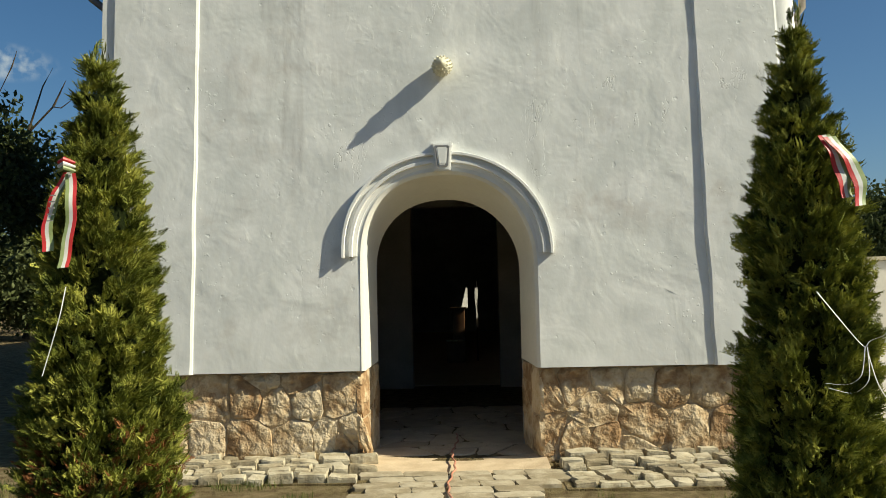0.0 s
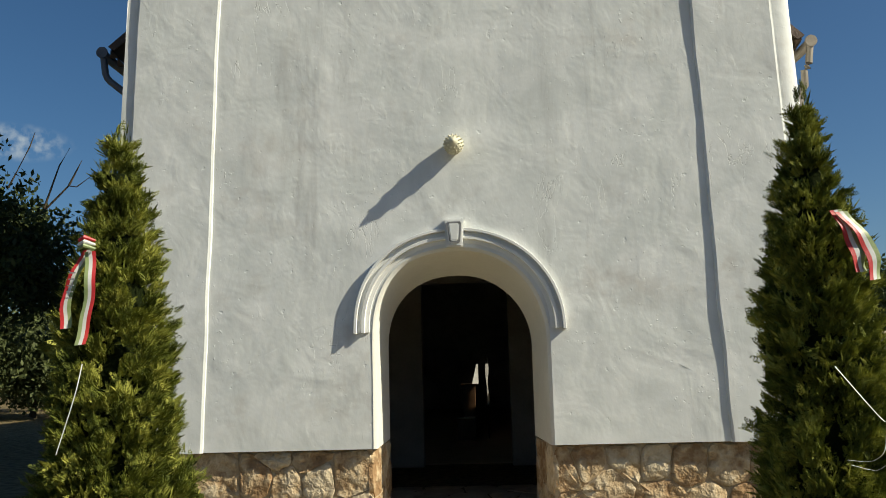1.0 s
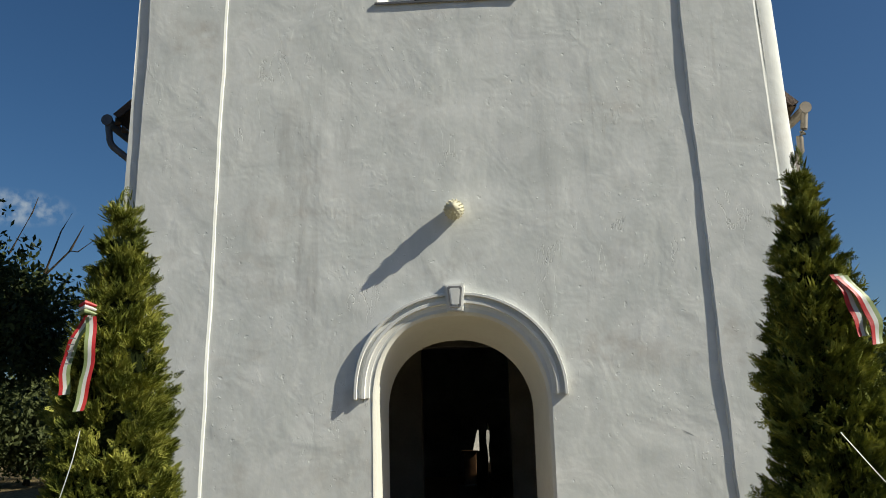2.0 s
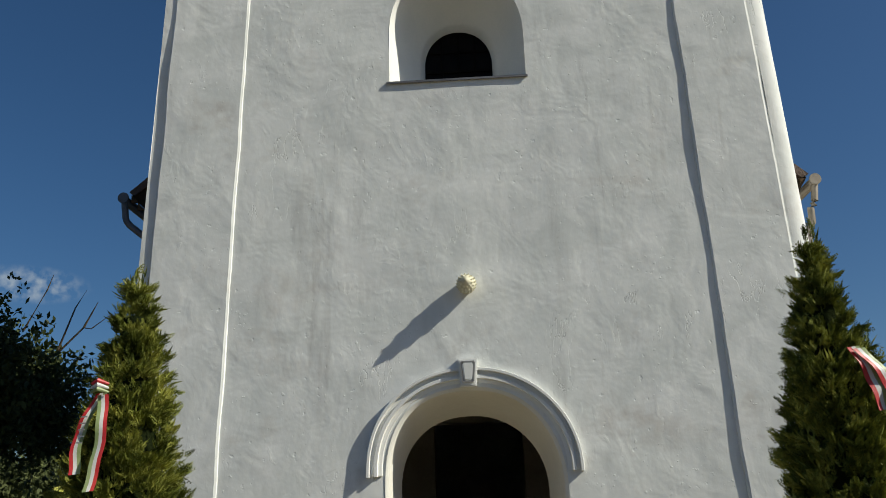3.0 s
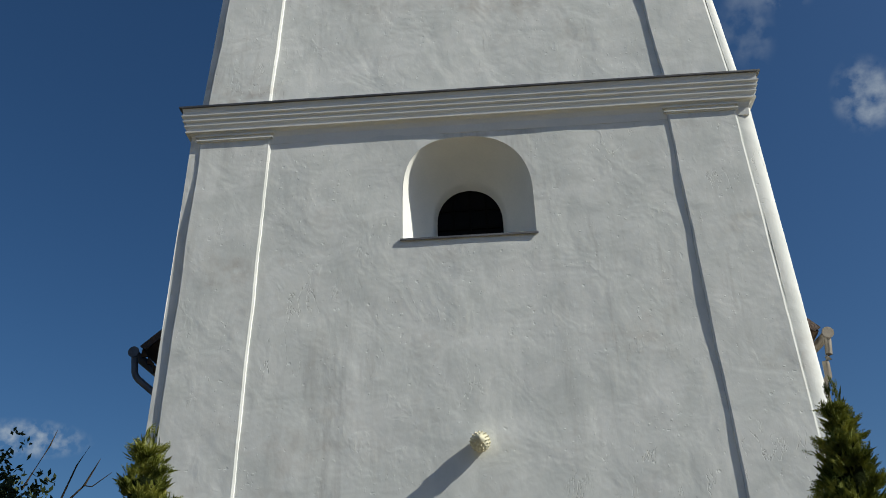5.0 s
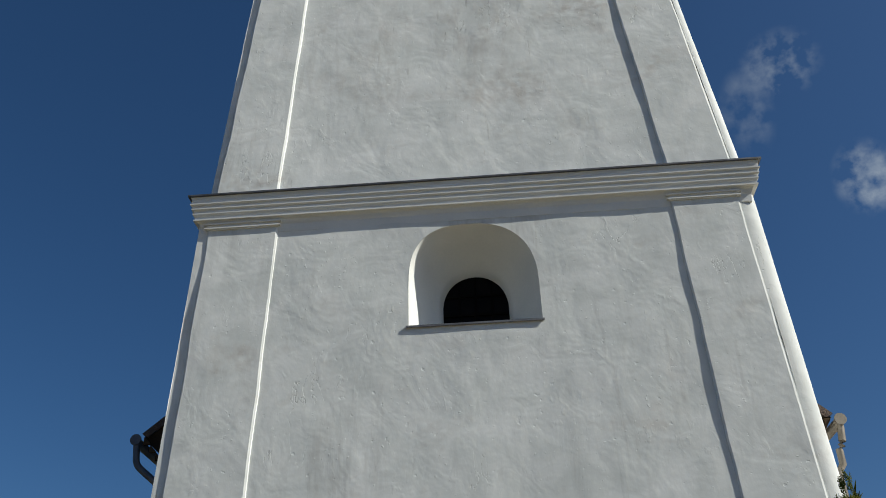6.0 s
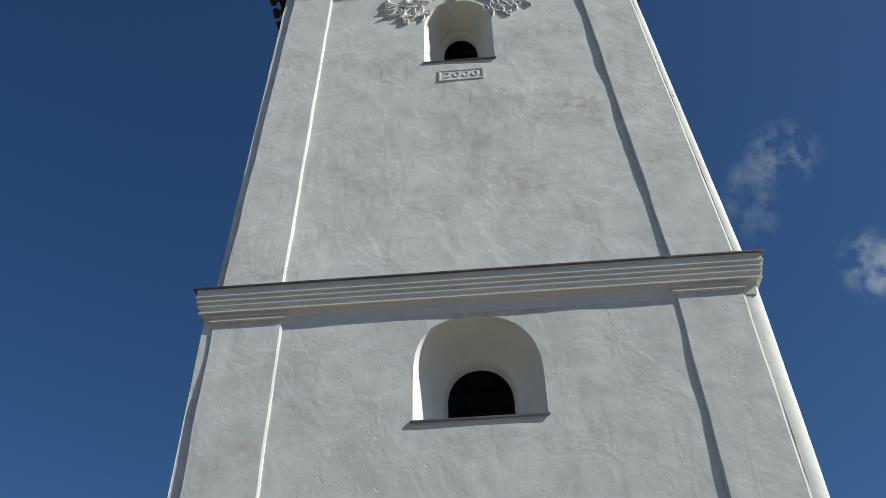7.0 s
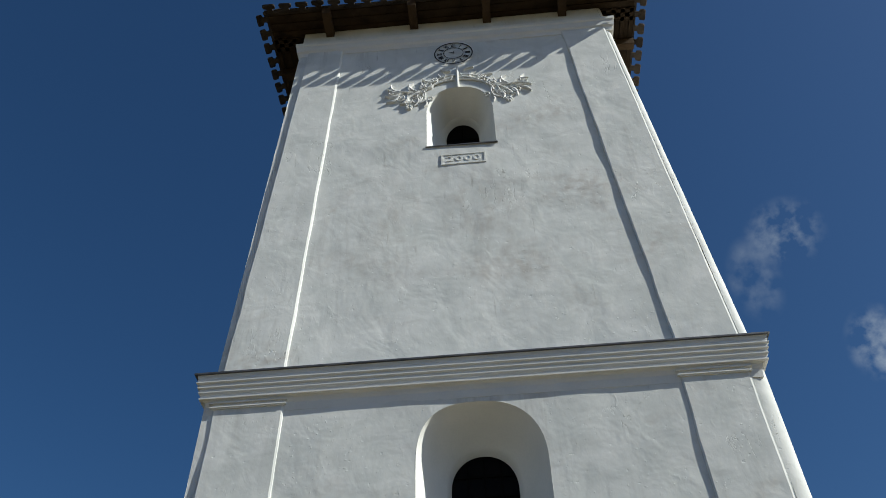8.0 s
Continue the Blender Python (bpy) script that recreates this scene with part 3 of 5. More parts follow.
# the spiked boss on the wall
def boss():
    root = part("wall_boss", tube(bmesh.new(), [(0.008, low_y(3.28) + 0.03 - d, 3.285) for d in (0, 0.04, 0.07, 0.11, 0.165, 0.21, 0.24, 0.255)],
                                  [0.06, 0.064, 0.078, 0.084, 0.072, 0.050, 0.026, 0.006], 24), BOSS, tower, "cream pinecone-shaped boss with pointed petals", True)
    for row, (d, r, n) in enumerate(((0.08, 0.080, 17), (0.12, 0.081, 17), (0.162, 0.070, 15), (0.198, 0.050, 11))):
        for k in range(n):
            t = 2 * math.pi * (k + 0.5 * (row % 2)) / n
            c, s = math.cos(t), math.sin(t)
            x, y, z = 0.008 + r * c, low_y(3.28) + 0.03 - d, 3.285 + r * s
            bm = bmesh.new()
            tip = bm.verts.new((x + 0.011 * c, y - 0.024, z + 0.011 * s))
            base = [bm.verts.new((x + 0.016 * (-s) * u - 0.008 * c, y + 0.024 * v, z + 0.016 * c * u - 0.008 * s)) for u, v in ((-1, 0), (0, -1), (1, 0), (0, 1))]
            for i in range(4):
                bm.faces.new((base[i], base[(i + 1) % 4], tip))
            part("petal", bm, BOSS, root)


boss()


# lettering and dial
def lettering(name, body, size, m, mat, parent, depth, label=""):
    font = bpy.data.curves.new(name, "FONT")
    font.body, font.size, font.align_x, font.align_y, font.extrude = body, size, "CENTER", "CENTER", depth
    ob = bpy.data.objects.new(name, font)
    scene.collection.objects.link(ob)
    mesh = bpy.data.meshes.new_from_object(ob.evaluated_get(bpy.context.evaluated_depsgraph_get()))
    bpy.data.objects.remove(ob)
    mesh.transform(m)
    mesh.name = name
    mesh.materials.clear()
    return piece(name, mesh, mat, parent, label)


LEAN = math.degrees(math.atan(0.05))


def on_wall(x, z, out=0.0, turn=0.0):
    return pose(x, high_y(z) - out, z, 90 - LEAN, 0, 0) @ pose(0, 0, 0, 0, 0, turn)


def ring_mesh(r0, r1, m, thick=0.004, n=48):
    bm = bmesh.new()
    rings = []
    for k in range(n + 1):
        t = 2 * math.pi * k / n
        rings.append([m @ Vector((r * math.cos(t), r * math.sin(t), h)) for r, h in ((r0, 0), (r1, 0), (r1, thick), (r0, thick))])
    loft(bm, rings, caps=False)
    bmesh.ops.remove_doubles(bm, verts=bm.verts, dist=0.0005)
    return bm


CLOCK = (-0.058, 12.965)
dial = part("clock_ring", ring_mesh(0.283, 0.300, on_wall(*CLOCK, 0.016)), BLACK, tower, "painted black clock dial ring with roman numerals")
part("clock_inner_ring", ring_mesh(0.146, 0.156, on_wall(*CLOCK, 0.016)), BLACK, dial)
for k, body in enumerate(("XII", "I", "II", "III", "IIII", "V", "VI", "VII", "VIII", "IX", "X", "XI")):
    a = 30 * k
    m = on_wall(CLOCK[0], CLOCK[1], 0.016) @ pose(0, 0, 0, 0, 0, -a) @ pose(0, 0.212, 0)
    lettering("numeral", body, 0.125, m @ Matrix.Diagonal((0.50, 0.95, 1, 1)), BLACK, dial, 0.003)
for a, length in ((62, 0.075), (-10, 0.06)):
    bm = bmesh.new()
    m = on_wall(CLOCK[0], CLOCK[1], 0.018, a)
    loft(bm, [[m @ Vector(p) for p in ((-0.009, -0.01, h), (0.009, -0.01, h), (0.004, length, h), (-0.004, length, h))] for h in (0, 0.004)])
    part("clock_hand", bm, BLACK, dial)


def plaque():
    bm = bmesh.new()
    m = on_wall(-0.003, 10.368, 0.0)
    w, h, t = 0.298, 0.108, 0.022
    ring = lambda a, b, d: [m @ Vector((sx * a, sy * b, d)) for sx, sy in ((-1, -1), (1, -1), (1, 1), (-1, 1))]
    loft(bm, [ring(w, h, -0.03), ring(w, h, 0.013), ring(w - t, h - t, 0.013), ring(w - t, h - t, 0.005)], caps=False)
    bm.faces.new([bm.verts.new(p) for p in ring(w - t, h - t, 0.005)])
    p = part("date_plaque", bm, PLASTER, tower, "raised plaster plaque reading 2000")
    for k, digit in enumerate("2000"):
        lettering("digit", digit, 0.165, m @ pose(-0.18 + 0.12 * k, 0, 0.006) @ Matrix.Diagonal((1.3, 0.86, 1, 1)), TRIM, p, 0.006)


plaque()


# plant relief over the upper window
def relief():
    def spot(x, z, out):
        return Vector((x, high_y(z) - out, z))

    def stem(pts, r):
        bm = bmesh.new()
        line = []
        for i in range(len(pts) - 1):
            for k in range(4):
                t = k / 4
                line.append((pts[i][0] + (pts[i + 1][0] - pts[i][0]) * t, pts[i][1] + (pts[i + 1][1] - pts[i][1]) * t))
        line.append(pts[-1])
        for _ in range(3):
            line = [line[0]] + [((line[i - 1][0] + line[i + 1][0] + 2 * line[i][0]) / 4, (line[i - 1][1] + line[i + 1][1] + 2 * line[i][1]) / 4) for i in range(1, len(line) - 1)] + [line[-1]]
        return tube(bm, [spot(x, z, 0.016) for x, z in line], [r * (1 - 0.35 * i / len(line)) for i in range(len(line))], 6)

    def leaf(x, z, length, angle, fat=0.32):
        bm = bmesh.new()
        c, s = math.cos(radians(angle)), math.sin(radians(angle))
        rings = []
        for k in range(7):
            t = k / 6
            w = max(0.004, length * fat * math.sin(math.pi * min(1, 0.08 + 0.9 * t)) ** 0.8)
            bend = 0.18 * length * math.sin(math.pi * t)
            px, pz = x + c * length * t - s * bend, z + s * length * t + c * bend
            rings.append([spot(px - s * u * w / 2, pz + c * u * w / 2, o) for u, o in ((-1, -0.01), (-0.6, 0.024), (0, 0.034), (0.6, 0.024), (1, -0.01))])
        return loft(bm, rings)

    root = part("plant_relief", stem([(-0.02, 12.0), (-0.02, 12.2), (-0.02, 12.4), (-0.01, 12.56)], 0.034), TRIM, tower, "white stucco relief of stems, leaves and flowers", True)
    for r, h in ((0.52, 0.18), (0.60, 0.30)):
        part("stem", stem([(-0.02 + r * math.cos(math.pi * k / 10), 11.88 + (0.18 + h) * math.sin(math.pi * k / 10)) for k in range(11)], 0.016), TRIM, root, smooth=True)
    side = [(0.30, 12.22, 0.24, 20), (0.42, 12.06, 0.20, 55), (0.50, 11.98, 0.26, 5), (0.62, 12.02, 0.22, 62), (0.72, 12.04, 0.20, 110), (0.80, 12.02, 0.26, 22), (0.84, 12.0, 0.24, -14),
            (0.92, 12.06, 0.18, 68), (0.86, 11.92, 0.24, -34), (0.74, 11.92, 0.24, -62), (0.60, 11.86, 0.22, -78), (0.52, 11.84, 0.20, -40), (0.66, 11.78, 0.18, -20), (0.48, 11.76, 0.16, -82),
            (0.18, 12.28, 0.16, 50), (0.10, 12.46, 0.16, 25), (0.36, 12.14, 0.14, -40)]
    for s in (-1, 1):
        part("stem", stem([(s * x - 0.02, z) for x, z in ((0.08, 12.30), (0.3, 12.2), (0.52, 12.0), (0.78, 12.0), (1.02, 12.12))], 0.018), TRIM, root, smooth=True)
        part("stem", stem([(s * x - 0.02, z) for x, z in ((0.58, 12.0), (0.70, 11.9), (0.80, 11.76), (0.74, 11.64), (0.62, 11.68))], 0.017), TRIM, root, smooth=True)
        part("stem", stem([(s * x - 0.02, z) for x, z in ((0.50, 12.0), (0.47, 11.86), (0.52, 11.74), (0.62, 11.70))], 0.014), TRIM, root, smooth=True)
        for x, z, length, a in side:
            part("leaf", leaf(s * x - 0.02, z, length, a if s > 0 else 180 - a), TRIM, root, smooth=True)
        for cx, cz, r0, a0, turns in ((0.60, 11.80, 0.105, 200, 1.25), (0.86, 11.86, 0.085, 120, 1.1), (0.99, 12.02, 0.06, 60, 1.1), (0.40, 11.80, 0.06, 250, 1.0)):
            curl = [(s * (cx + r0 * (1 - 0.75 * k / 14) * math.cos(radians(a0 + 360 * turns * k / 14))) - 0.02, cz + r0 * (1 - 0.75 * k / 14) * math.sin(radians(a0 + 360 * turns * k / 14))) for k in range(15)]
            part("curl", tube(bmesh.new(), [spot(x, z, 0.018) for x, z in curl], 0.013, 6), TRIM, root, smooth=True)
        for k in range(5):
            t = radians(28 + 13 * k)
            part("spoke", stem([(s * 0.515 * math.cos(t) - 0.02, 11.90 + 0.36 * math.sin(t)), (s * 0.61 * math.cos(t + 0.1) - 0.02, 11.90 + 0.50 * math.sin(t + 0.1))], 0.013), TRIM, root, smooth=True)
        for fx, fz in ((0.72, 11.63), (0.34, 12.26), (0.52, 12.12)):
            for k in range(6):
                t = math.pi * k / 3
                bm = bmesh.new()
                bmesh.ops.create_uvsphere(bm, u_segments=8, v_segments=5, radius=0.026, matrix=Matrix.Translation(spot(s * fx - 0.02 + 0.034 * math.cos(t), fz + 0.034 * math.sin(t), 0.01)))
                part("berry", bm, TRIM, root, smooth=True)


relief()

# ---- tower roof: soffit, rafters and spade-ended shingles ----
EAVE = (-3.045, 2.945, 0.022, 6.1, 13.96)
EAVE_SKEW = 0.085
roof = part("tower_roof", loft(bmesh.new(), [[(EAVE[0], EAVE[2], EAVE[4] + 0.03), (EAVE[1], EAVE[2] + EAVE_SKEW, EAVE[4] + 0.03), (EAVE[1], EAVE[3], EAVE[4] + 0.03), (EAVE[0], EAVE[3], EAVE[4] + 0.03)],
                                                [(-0.6, 2.4, 17.6), (0.5, 2.4, 17.6), (0.5, 3.6, 17.6), (-0.6, 3.6, 17.6)]]), SHINGLE, tower, "steep dark wooden shingle roof with wide eaves")
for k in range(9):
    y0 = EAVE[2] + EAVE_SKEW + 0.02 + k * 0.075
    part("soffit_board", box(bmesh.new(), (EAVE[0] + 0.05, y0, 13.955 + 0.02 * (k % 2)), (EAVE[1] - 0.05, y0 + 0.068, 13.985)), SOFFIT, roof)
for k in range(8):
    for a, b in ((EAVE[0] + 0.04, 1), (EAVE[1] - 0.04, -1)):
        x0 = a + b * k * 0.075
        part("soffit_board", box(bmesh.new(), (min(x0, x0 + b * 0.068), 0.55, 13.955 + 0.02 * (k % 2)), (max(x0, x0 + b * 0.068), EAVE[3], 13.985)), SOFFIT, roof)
for x in (-2.04, -0.67, 0.51, 1.72):
    bm = bmesh.new()
    loft(bm, [[(x + a * 0.065, y, z + h) for a, h in ((-1, -0.07), (1, -0.07), (1, 0.07), (-1, 0.07))] for y, z in ((0.62, 13.86), (0.2, 13.88), (0.07, 13.90))])
    part("rafter", bm, WOOD, roof, "dark wooden rafter end")
for y in (1.2, 2.5, 3.8):
    for x0, x1 in ((-3.0, -2.3), (2.2, 2.92)):
        part("rafter", box(bmesh.new(), (x0, y - 0.065, 13.80), (x1, y + 0.065, 13.95), 0.006), WOOD, roof)


def shingle_mesh():
    """One spade-ended board, hanging end towards -y."""
    bm = bmesh.new()
    outline = [(-0.125, 0.30), (-0.125, 0.035), (-0.055, 0.02), (-0.045, -0.035), (-0.095, -0.055), (-0.100, -0.12), (-0.080, -0.145), (0.080, -0.145), (0.100, -0.12), (0.095, -0.055), (0.045, -0.035), (0.055, 0.02), (0.125, 0.035), (0.125, 0.30)]
    loft(bm, [[(x, y, z) for x, y in outline] for z in (0.0, 0.022)])
    mesh = bpy.data.meshes.new("shingle")
    bmesh.ops.recalc_face_normals(bm, faces=bm.faces)
    bm.to_mesh(mesh)
    bm.free()
    mesh.materials.append(SHINGLE)
    return mesh


SPADE = shingle_mesh()


def shingle(m):
    ob = new("shingle", SPADE)
    ob.parent = roof
    ob.matrix_local = Matrix.Translation(-(tower.location + roof.location)) @ m


rs = random.Random(5)
n = 23
for row, (lift, back) in enumerate(((0.0, 0.0), (0.10, 0.20))):
    for k in range(n):
        x = EAVE[0] + 0.10 + (EAVE[1] - EAVE[0] - 0.2) * (k + 0.5 * row) / (n - 1)
        if x < EAVE[1]:
            shingle(pose(x, EAVE[2] + back + EAVE_SKEW * (x - EAVE[0]) / 6.0, EAVE[4] + lift, 20 + rs.uniform(-3, 3), 0, rs.uniform(-2, 2)))
    for k in range(24):
        y = EAVE[2] + 0.15 + 0.265 * (k + 0.5 * row)
        shingle(pose(EAVE[0] + back, y, EAVE[4] + lift, 20 + rs.uniform(-3, 3), 0, -90 + rs.uniform(-2, 2)))
        shingle(pose(EAVE[1] - back, y, EAVE[4] + lift, 20 + rs.uniform(-3, 3), 0, 90 + rs.uniform(-2, 2)))

# ---- vestibule inside the tower, and the nave behind ----
bm = bmesh.new()
din = [(x, z) for x, z in DOOR_IN]
ia, ib = halves(din)
for line, edge in ((ia, -1.9), (ib[::-1], 1.9)):
    for (xa, za), (xb, zb) in zip(line + [(line[-1][0], 3.29)], line[1:] + [(line[-1][0], 3.29), (line[-1][0], 3.3)]):
        if zb > za + 1e-4:
            bm.faces.new([bm.verts.new(p) for p in ((xa, 0.752, za), (xb, 0.752, zb), (edge, 0.752, zb), (edge, 0.752, za))])
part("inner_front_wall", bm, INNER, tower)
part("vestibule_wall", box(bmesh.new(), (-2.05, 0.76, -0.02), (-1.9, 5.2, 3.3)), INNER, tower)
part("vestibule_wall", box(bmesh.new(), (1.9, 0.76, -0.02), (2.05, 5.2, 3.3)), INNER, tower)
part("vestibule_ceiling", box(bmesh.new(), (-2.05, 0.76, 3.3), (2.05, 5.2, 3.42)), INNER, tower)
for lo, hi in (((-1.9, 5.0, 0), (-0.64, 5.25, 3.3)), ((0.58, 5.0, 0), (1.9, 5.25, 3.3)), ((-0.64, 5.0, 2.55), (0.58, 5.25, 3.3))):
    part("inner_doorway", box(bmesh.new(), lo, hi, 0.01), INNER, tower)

nave = thing("church_nave", (0, 12, 0), "white church nave with tiled roof behind the tower", "church")
NX, NY0, NY1, NH = 4.9, 5.45, 19.0, 5.9


def slab(parent, name, lo, hi, mat, label=""):
    return part(name, box(bmesh.new(), lo, hi), mat, parent, label)


slab(nave, "nave_wall", (-NX, NY0, -0.02), (-2.0, NY0 + 0.5, NH), PLASTER)
slab(nave, "nave_wall", (2.0, NY0, -0.02), (NX, NY0 + 0.5, NH), PLASTER)
slab(nave, "nave_wall", (-2.0, NY0, 3.35), (2.0, NY0 + 0.5, NH), PLASTER)
slab(nave, "nave_wall", (-NX, NY0 + 0.5, -0.02), (-NX + 0.6, NY1, NH), PLASTER)
slab(nave, "nave_wall", (-NX, NY1, -0.02), (NX, NY1 + 0.5, NH), PLASTER)
# unseen opening, added and sized so a sunbeam reaches the lectern and banner
WY0, WY1, WZ0, WZ1 = 7.80, 8.09, 4.36, 5.5
slab(nave, "nave_wall", (NX - 0.25, NY0 + 0.5, -0.02), (NX, WY0, NH), PLASTER)
slab(nave, "nave_wall", (NX - 0.25, WY1, -0.02), (NX, NY1, NH), PLASTER)
slab(nave, "nave_wall", (NX - 0.25, WY0, -0.02), (NX, WY1, WZ0), PLASTER)
slab(nave, "nave_wall", (NX - 0.25, WY0, WZ1), (NX, WY1, NH), PLASTER)
slab(nave, "nave_ceiling", (-NX, NY0, NH), (NX, NY1 + 0.5, NH + 0.15), WOOD)
bm = bmesh.new()
EAVE_L, EAVE_R = (-5.38, 6.36), (5.12, 6.10)
loft(bm, [[(*EAVE_L, y), (0, 10.9, y), (*EAVE_R, y), (EAVE_R[0] - 0.10, EAVE_R[1] - 0.06, y), (0, 10.75, y), (EAVE_L[0] + 0.10, EAVE_L[1] - 0.06, y)] for y in (5.35, NY1 + 0.6)])
for v in bm.verts:
    v.co = (v.co.x, v.co.z, v.co.y)
part("nave_roof", bm, ROOFTILE, nave, "dark weathered pitched roof")
for s, (ex, ez), mat in ((-1, EAVE_L, PIPE_DARK), (1, EAVE_R, PIPE)):
    drop = 0.50 if s < 0 else 0.36
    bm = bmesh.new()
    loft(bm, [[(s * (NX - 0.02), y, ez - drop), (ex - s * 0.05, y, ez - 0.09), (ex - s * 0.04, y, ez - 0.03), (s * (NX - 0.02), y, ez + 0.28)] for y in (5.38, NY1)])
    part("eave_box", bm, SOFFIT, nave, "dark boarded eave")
    for k in range(3):
        bm = bmesh.new()
        x0 = ex - s * (0.10 + 0.11 * k)
        z0 = ez - 0.13 - 0.13 * k
        loft(bm, [[(x0 - 0.05, y, z0 + s * 0.055), (x0 + 0.05, y, z0 - s * -0.055), (x0 + 0.05, y, z0 + 0.02 + s * 0.05), (x0 - 0.05, y, z0 + 0.02 - s * 0.05)] for y in (5.33, 5.375)])
        part("barge_board", bm, WOOD, nave, "short weathered eave board")
    gx, gz = ex + s * 0.065, ez - 0.11
    bm = bmesh.new()
    rings = []
    for y in (5.30, NY1):
        rings.append([(gx + r * math.cos(t), y, gz + r * math.sin(t)) for r, turn in ((0.085, 1), (0.074, -1)) for t in (1.5 * math.pi + turn * (k - 4) * math.pi / 8 for k in range(9))])
    loft(bm, rings)
    gutter = part("gutter", bm, mat, nave, "half-round metal gutter", True)
    bm = bmesh.new()
    loft(bm, [[(gx + 0.088 * math.cos(t), y, gz + 0.088 * math.sin(t)) for t in (2 * math.pi * k / 16 for k in range(16))] for y in (5.285, 5.31)])
    part("gutter_end", bm, mat, gutter, "round gutter end cap")
    part("downpipe", tube(bmesh.new(), [(gx, 5.36, gz - 0.05), (gx + s * -0.01, 5.36, gz - 0.14), (gx - s * 0.035, 5.36, gz - 0.32), (gx - s * 0.06, 5.36, gz - 0.38), (gx - s * 0.11, 5.36, gz - 0.44),
                                        (s * (NX + 0.17), 5.36, gz - 0.66), (s * (NX + 0.08), 5.36, gz - 0.78), (s * (NX + 0.07), 5.36, 0.1)], 0.052, 12), mat, nave, "bent metal downpipe", True)

# ---- ground ----
N = 90
span = [((k / N) ** 3) for k in range(N + 1)]
xs = sorted({round(s * v * 600, 4) for v in span for s in (-1, 1)})
bm = bmesh.new()
grid = [[bm.verts.new((x, y - 1.0, -0.03 + (noise.noise(Vector((x * 0.9, y * 0.9, 0))) * 0.018 if abs(x) < 40 and abs(y) < 40 else 0))) for x in xs] for y in xs]
for a, b in zip(grid, grid[1:]):
    for i in range(len(xs) - 1):
        bm.faces.new((a[i], a[i + 1], b[i + 1], b[i]))
tagged(part("ground", bm, GROUND, smooth=True), "dry grassy soil in front of the church", "ground", kind="structure")

# ---- split stones ----
def cells(w, h, seeds):
    """Voronoi cells of a rectangle."""
    out = []
    for i, (px, pz) in enumerate(seeds):
        poly = [(0, 0), (w, 0), (w, h), (0, h)]
        for j, (qx, qz) in enumerate(seeds):
            if i == j:
                continue
            mx, mz, nx, nz = (px + qx) / 2, (pz + qz) / 2, qx - px, qz - pz
            res = []
            for k in range(len(poly)):
                a, b = poly[k], poly[(k + 1) % len(poly)]
                da, db = (a[0] - mx) * nx + (a[1] - mz) * nz, (b[0] - mx) * nx + (b[1] - mz) * nz
                if da <= 0:
                    res.append(a)
                if (da < 0 < db) or (db < 0 < da):
                    t = da / (da - db)
                    res.append((a[0] + (b[0] - a[0]) * t, a[1] + (b[1] - a[1]) * t))
            poly = res
            if len(poly) < 3:
                break
        if len(poly) >= 3:
            out.append(poly)
    return out


def rounded(poly, joint, rnd, per=3):
    """The outline drawn in by the joint and broken into uneven steps."""
    cx, cz = sum(p[0] for p in poly) / len(poly), sum(p[1] for p in poly) / len(poly)
    size = max(math.hypot(p[0] - cx, p[1] - cz) for p in poly)
    k = max(0.5, 1 - joint / (size * 0.75))
    pts = []
    for i in range(len(poly)):
        a, b = poly[i], poly[(i + 1) % len(poly)]
        if math.hypot(a[0] - b[0], a[1] - b[1]) < 0.012:
            continue
        for j in range(per):
            t = (j + 0.5) / per
            x, z = a[0] + (b[0] - a[0]) * t, a[1] + (b[1] - a[1]) * t
            pts.append((cx + (x - cx) * k + rnd.uniform(-0.008, 0.008), cz + (z - cz) * k + rnd.uniform(-0.008, 0.008)))
    return pts, (cx, cz)


def stone_piece(name, parent, poly, place, proud, rnd, mat, joint=0.012, rough=0.012):
    """One stone: sides, a worn shoulder and an uneven face. place(u, v, out) gives the point in the world."""
    pts, (cx, cz) = rounded(poly, joint, rnd)
    if len(pts) < 4:
        return
    bm = bmesh.new()
    rings = []
    for k, o in ((1.0, -0.03), (0.992, proud * 0.75), (0.95, proud), (0.72, proud + rnd.uniform(-0.3, 1) * rough), (0.4, proud + rnd.uniform(-0.3, 1) * rough)):
        rings.append([place(cx + (x - cx) * k, cz + (z - cz) * k, o + (rnd.uniform(-rough, rough) if o > 0 else 0)) for x, z in pts])
    loft(bm, rings, caps=False)
    mid = bm.verts.new(place(cx, cz, proud + rnd.uniform(0, rough)))
    last = list(bm.verts)[-1 - len(pts):-1]
    for i in range(len(last)):
        bm.faces.new((last[i], last[(i + 1) % len(last)], mid))
    part(name, bm, mat, parent, smooth=True, sharp=62)


rs = random.Random(21)


LEFT_STONES = ((-2.75, 0.55), (-2.7, 0.18), (-2.38, 0.5), (-2.35, 0.15), (-2.02, 0.54), (-2.04, 0.18), (-1.68, 0.56), (-1.70, 0.17), (-1.45, 0.50), (-1.22, 0.50), (-1.30, 0.17), (-1.24, 0.68), (-0.93, 0.55), (-1.04, 0.18),
               (-0.87, 0.14), (-0.78, 0.20), (-1.55, 0.69))
RIGHT_STONES = ((0.83, 0.54), (0.84, 0.20), (1.06, 0.60), (1.18, 0.40), (1.02, 0.13), (1.34, 0.62), (1.27, 0.09), (1.62, 0.26), (1.60, 0.63), (1.50, 0.03), (1.86, 0.58), (1.98, 0.22), (2.16, 0.56), (2.3, 0.24), (2.5, 0.55), (2.7, 0.2), (2.85, 0.55))

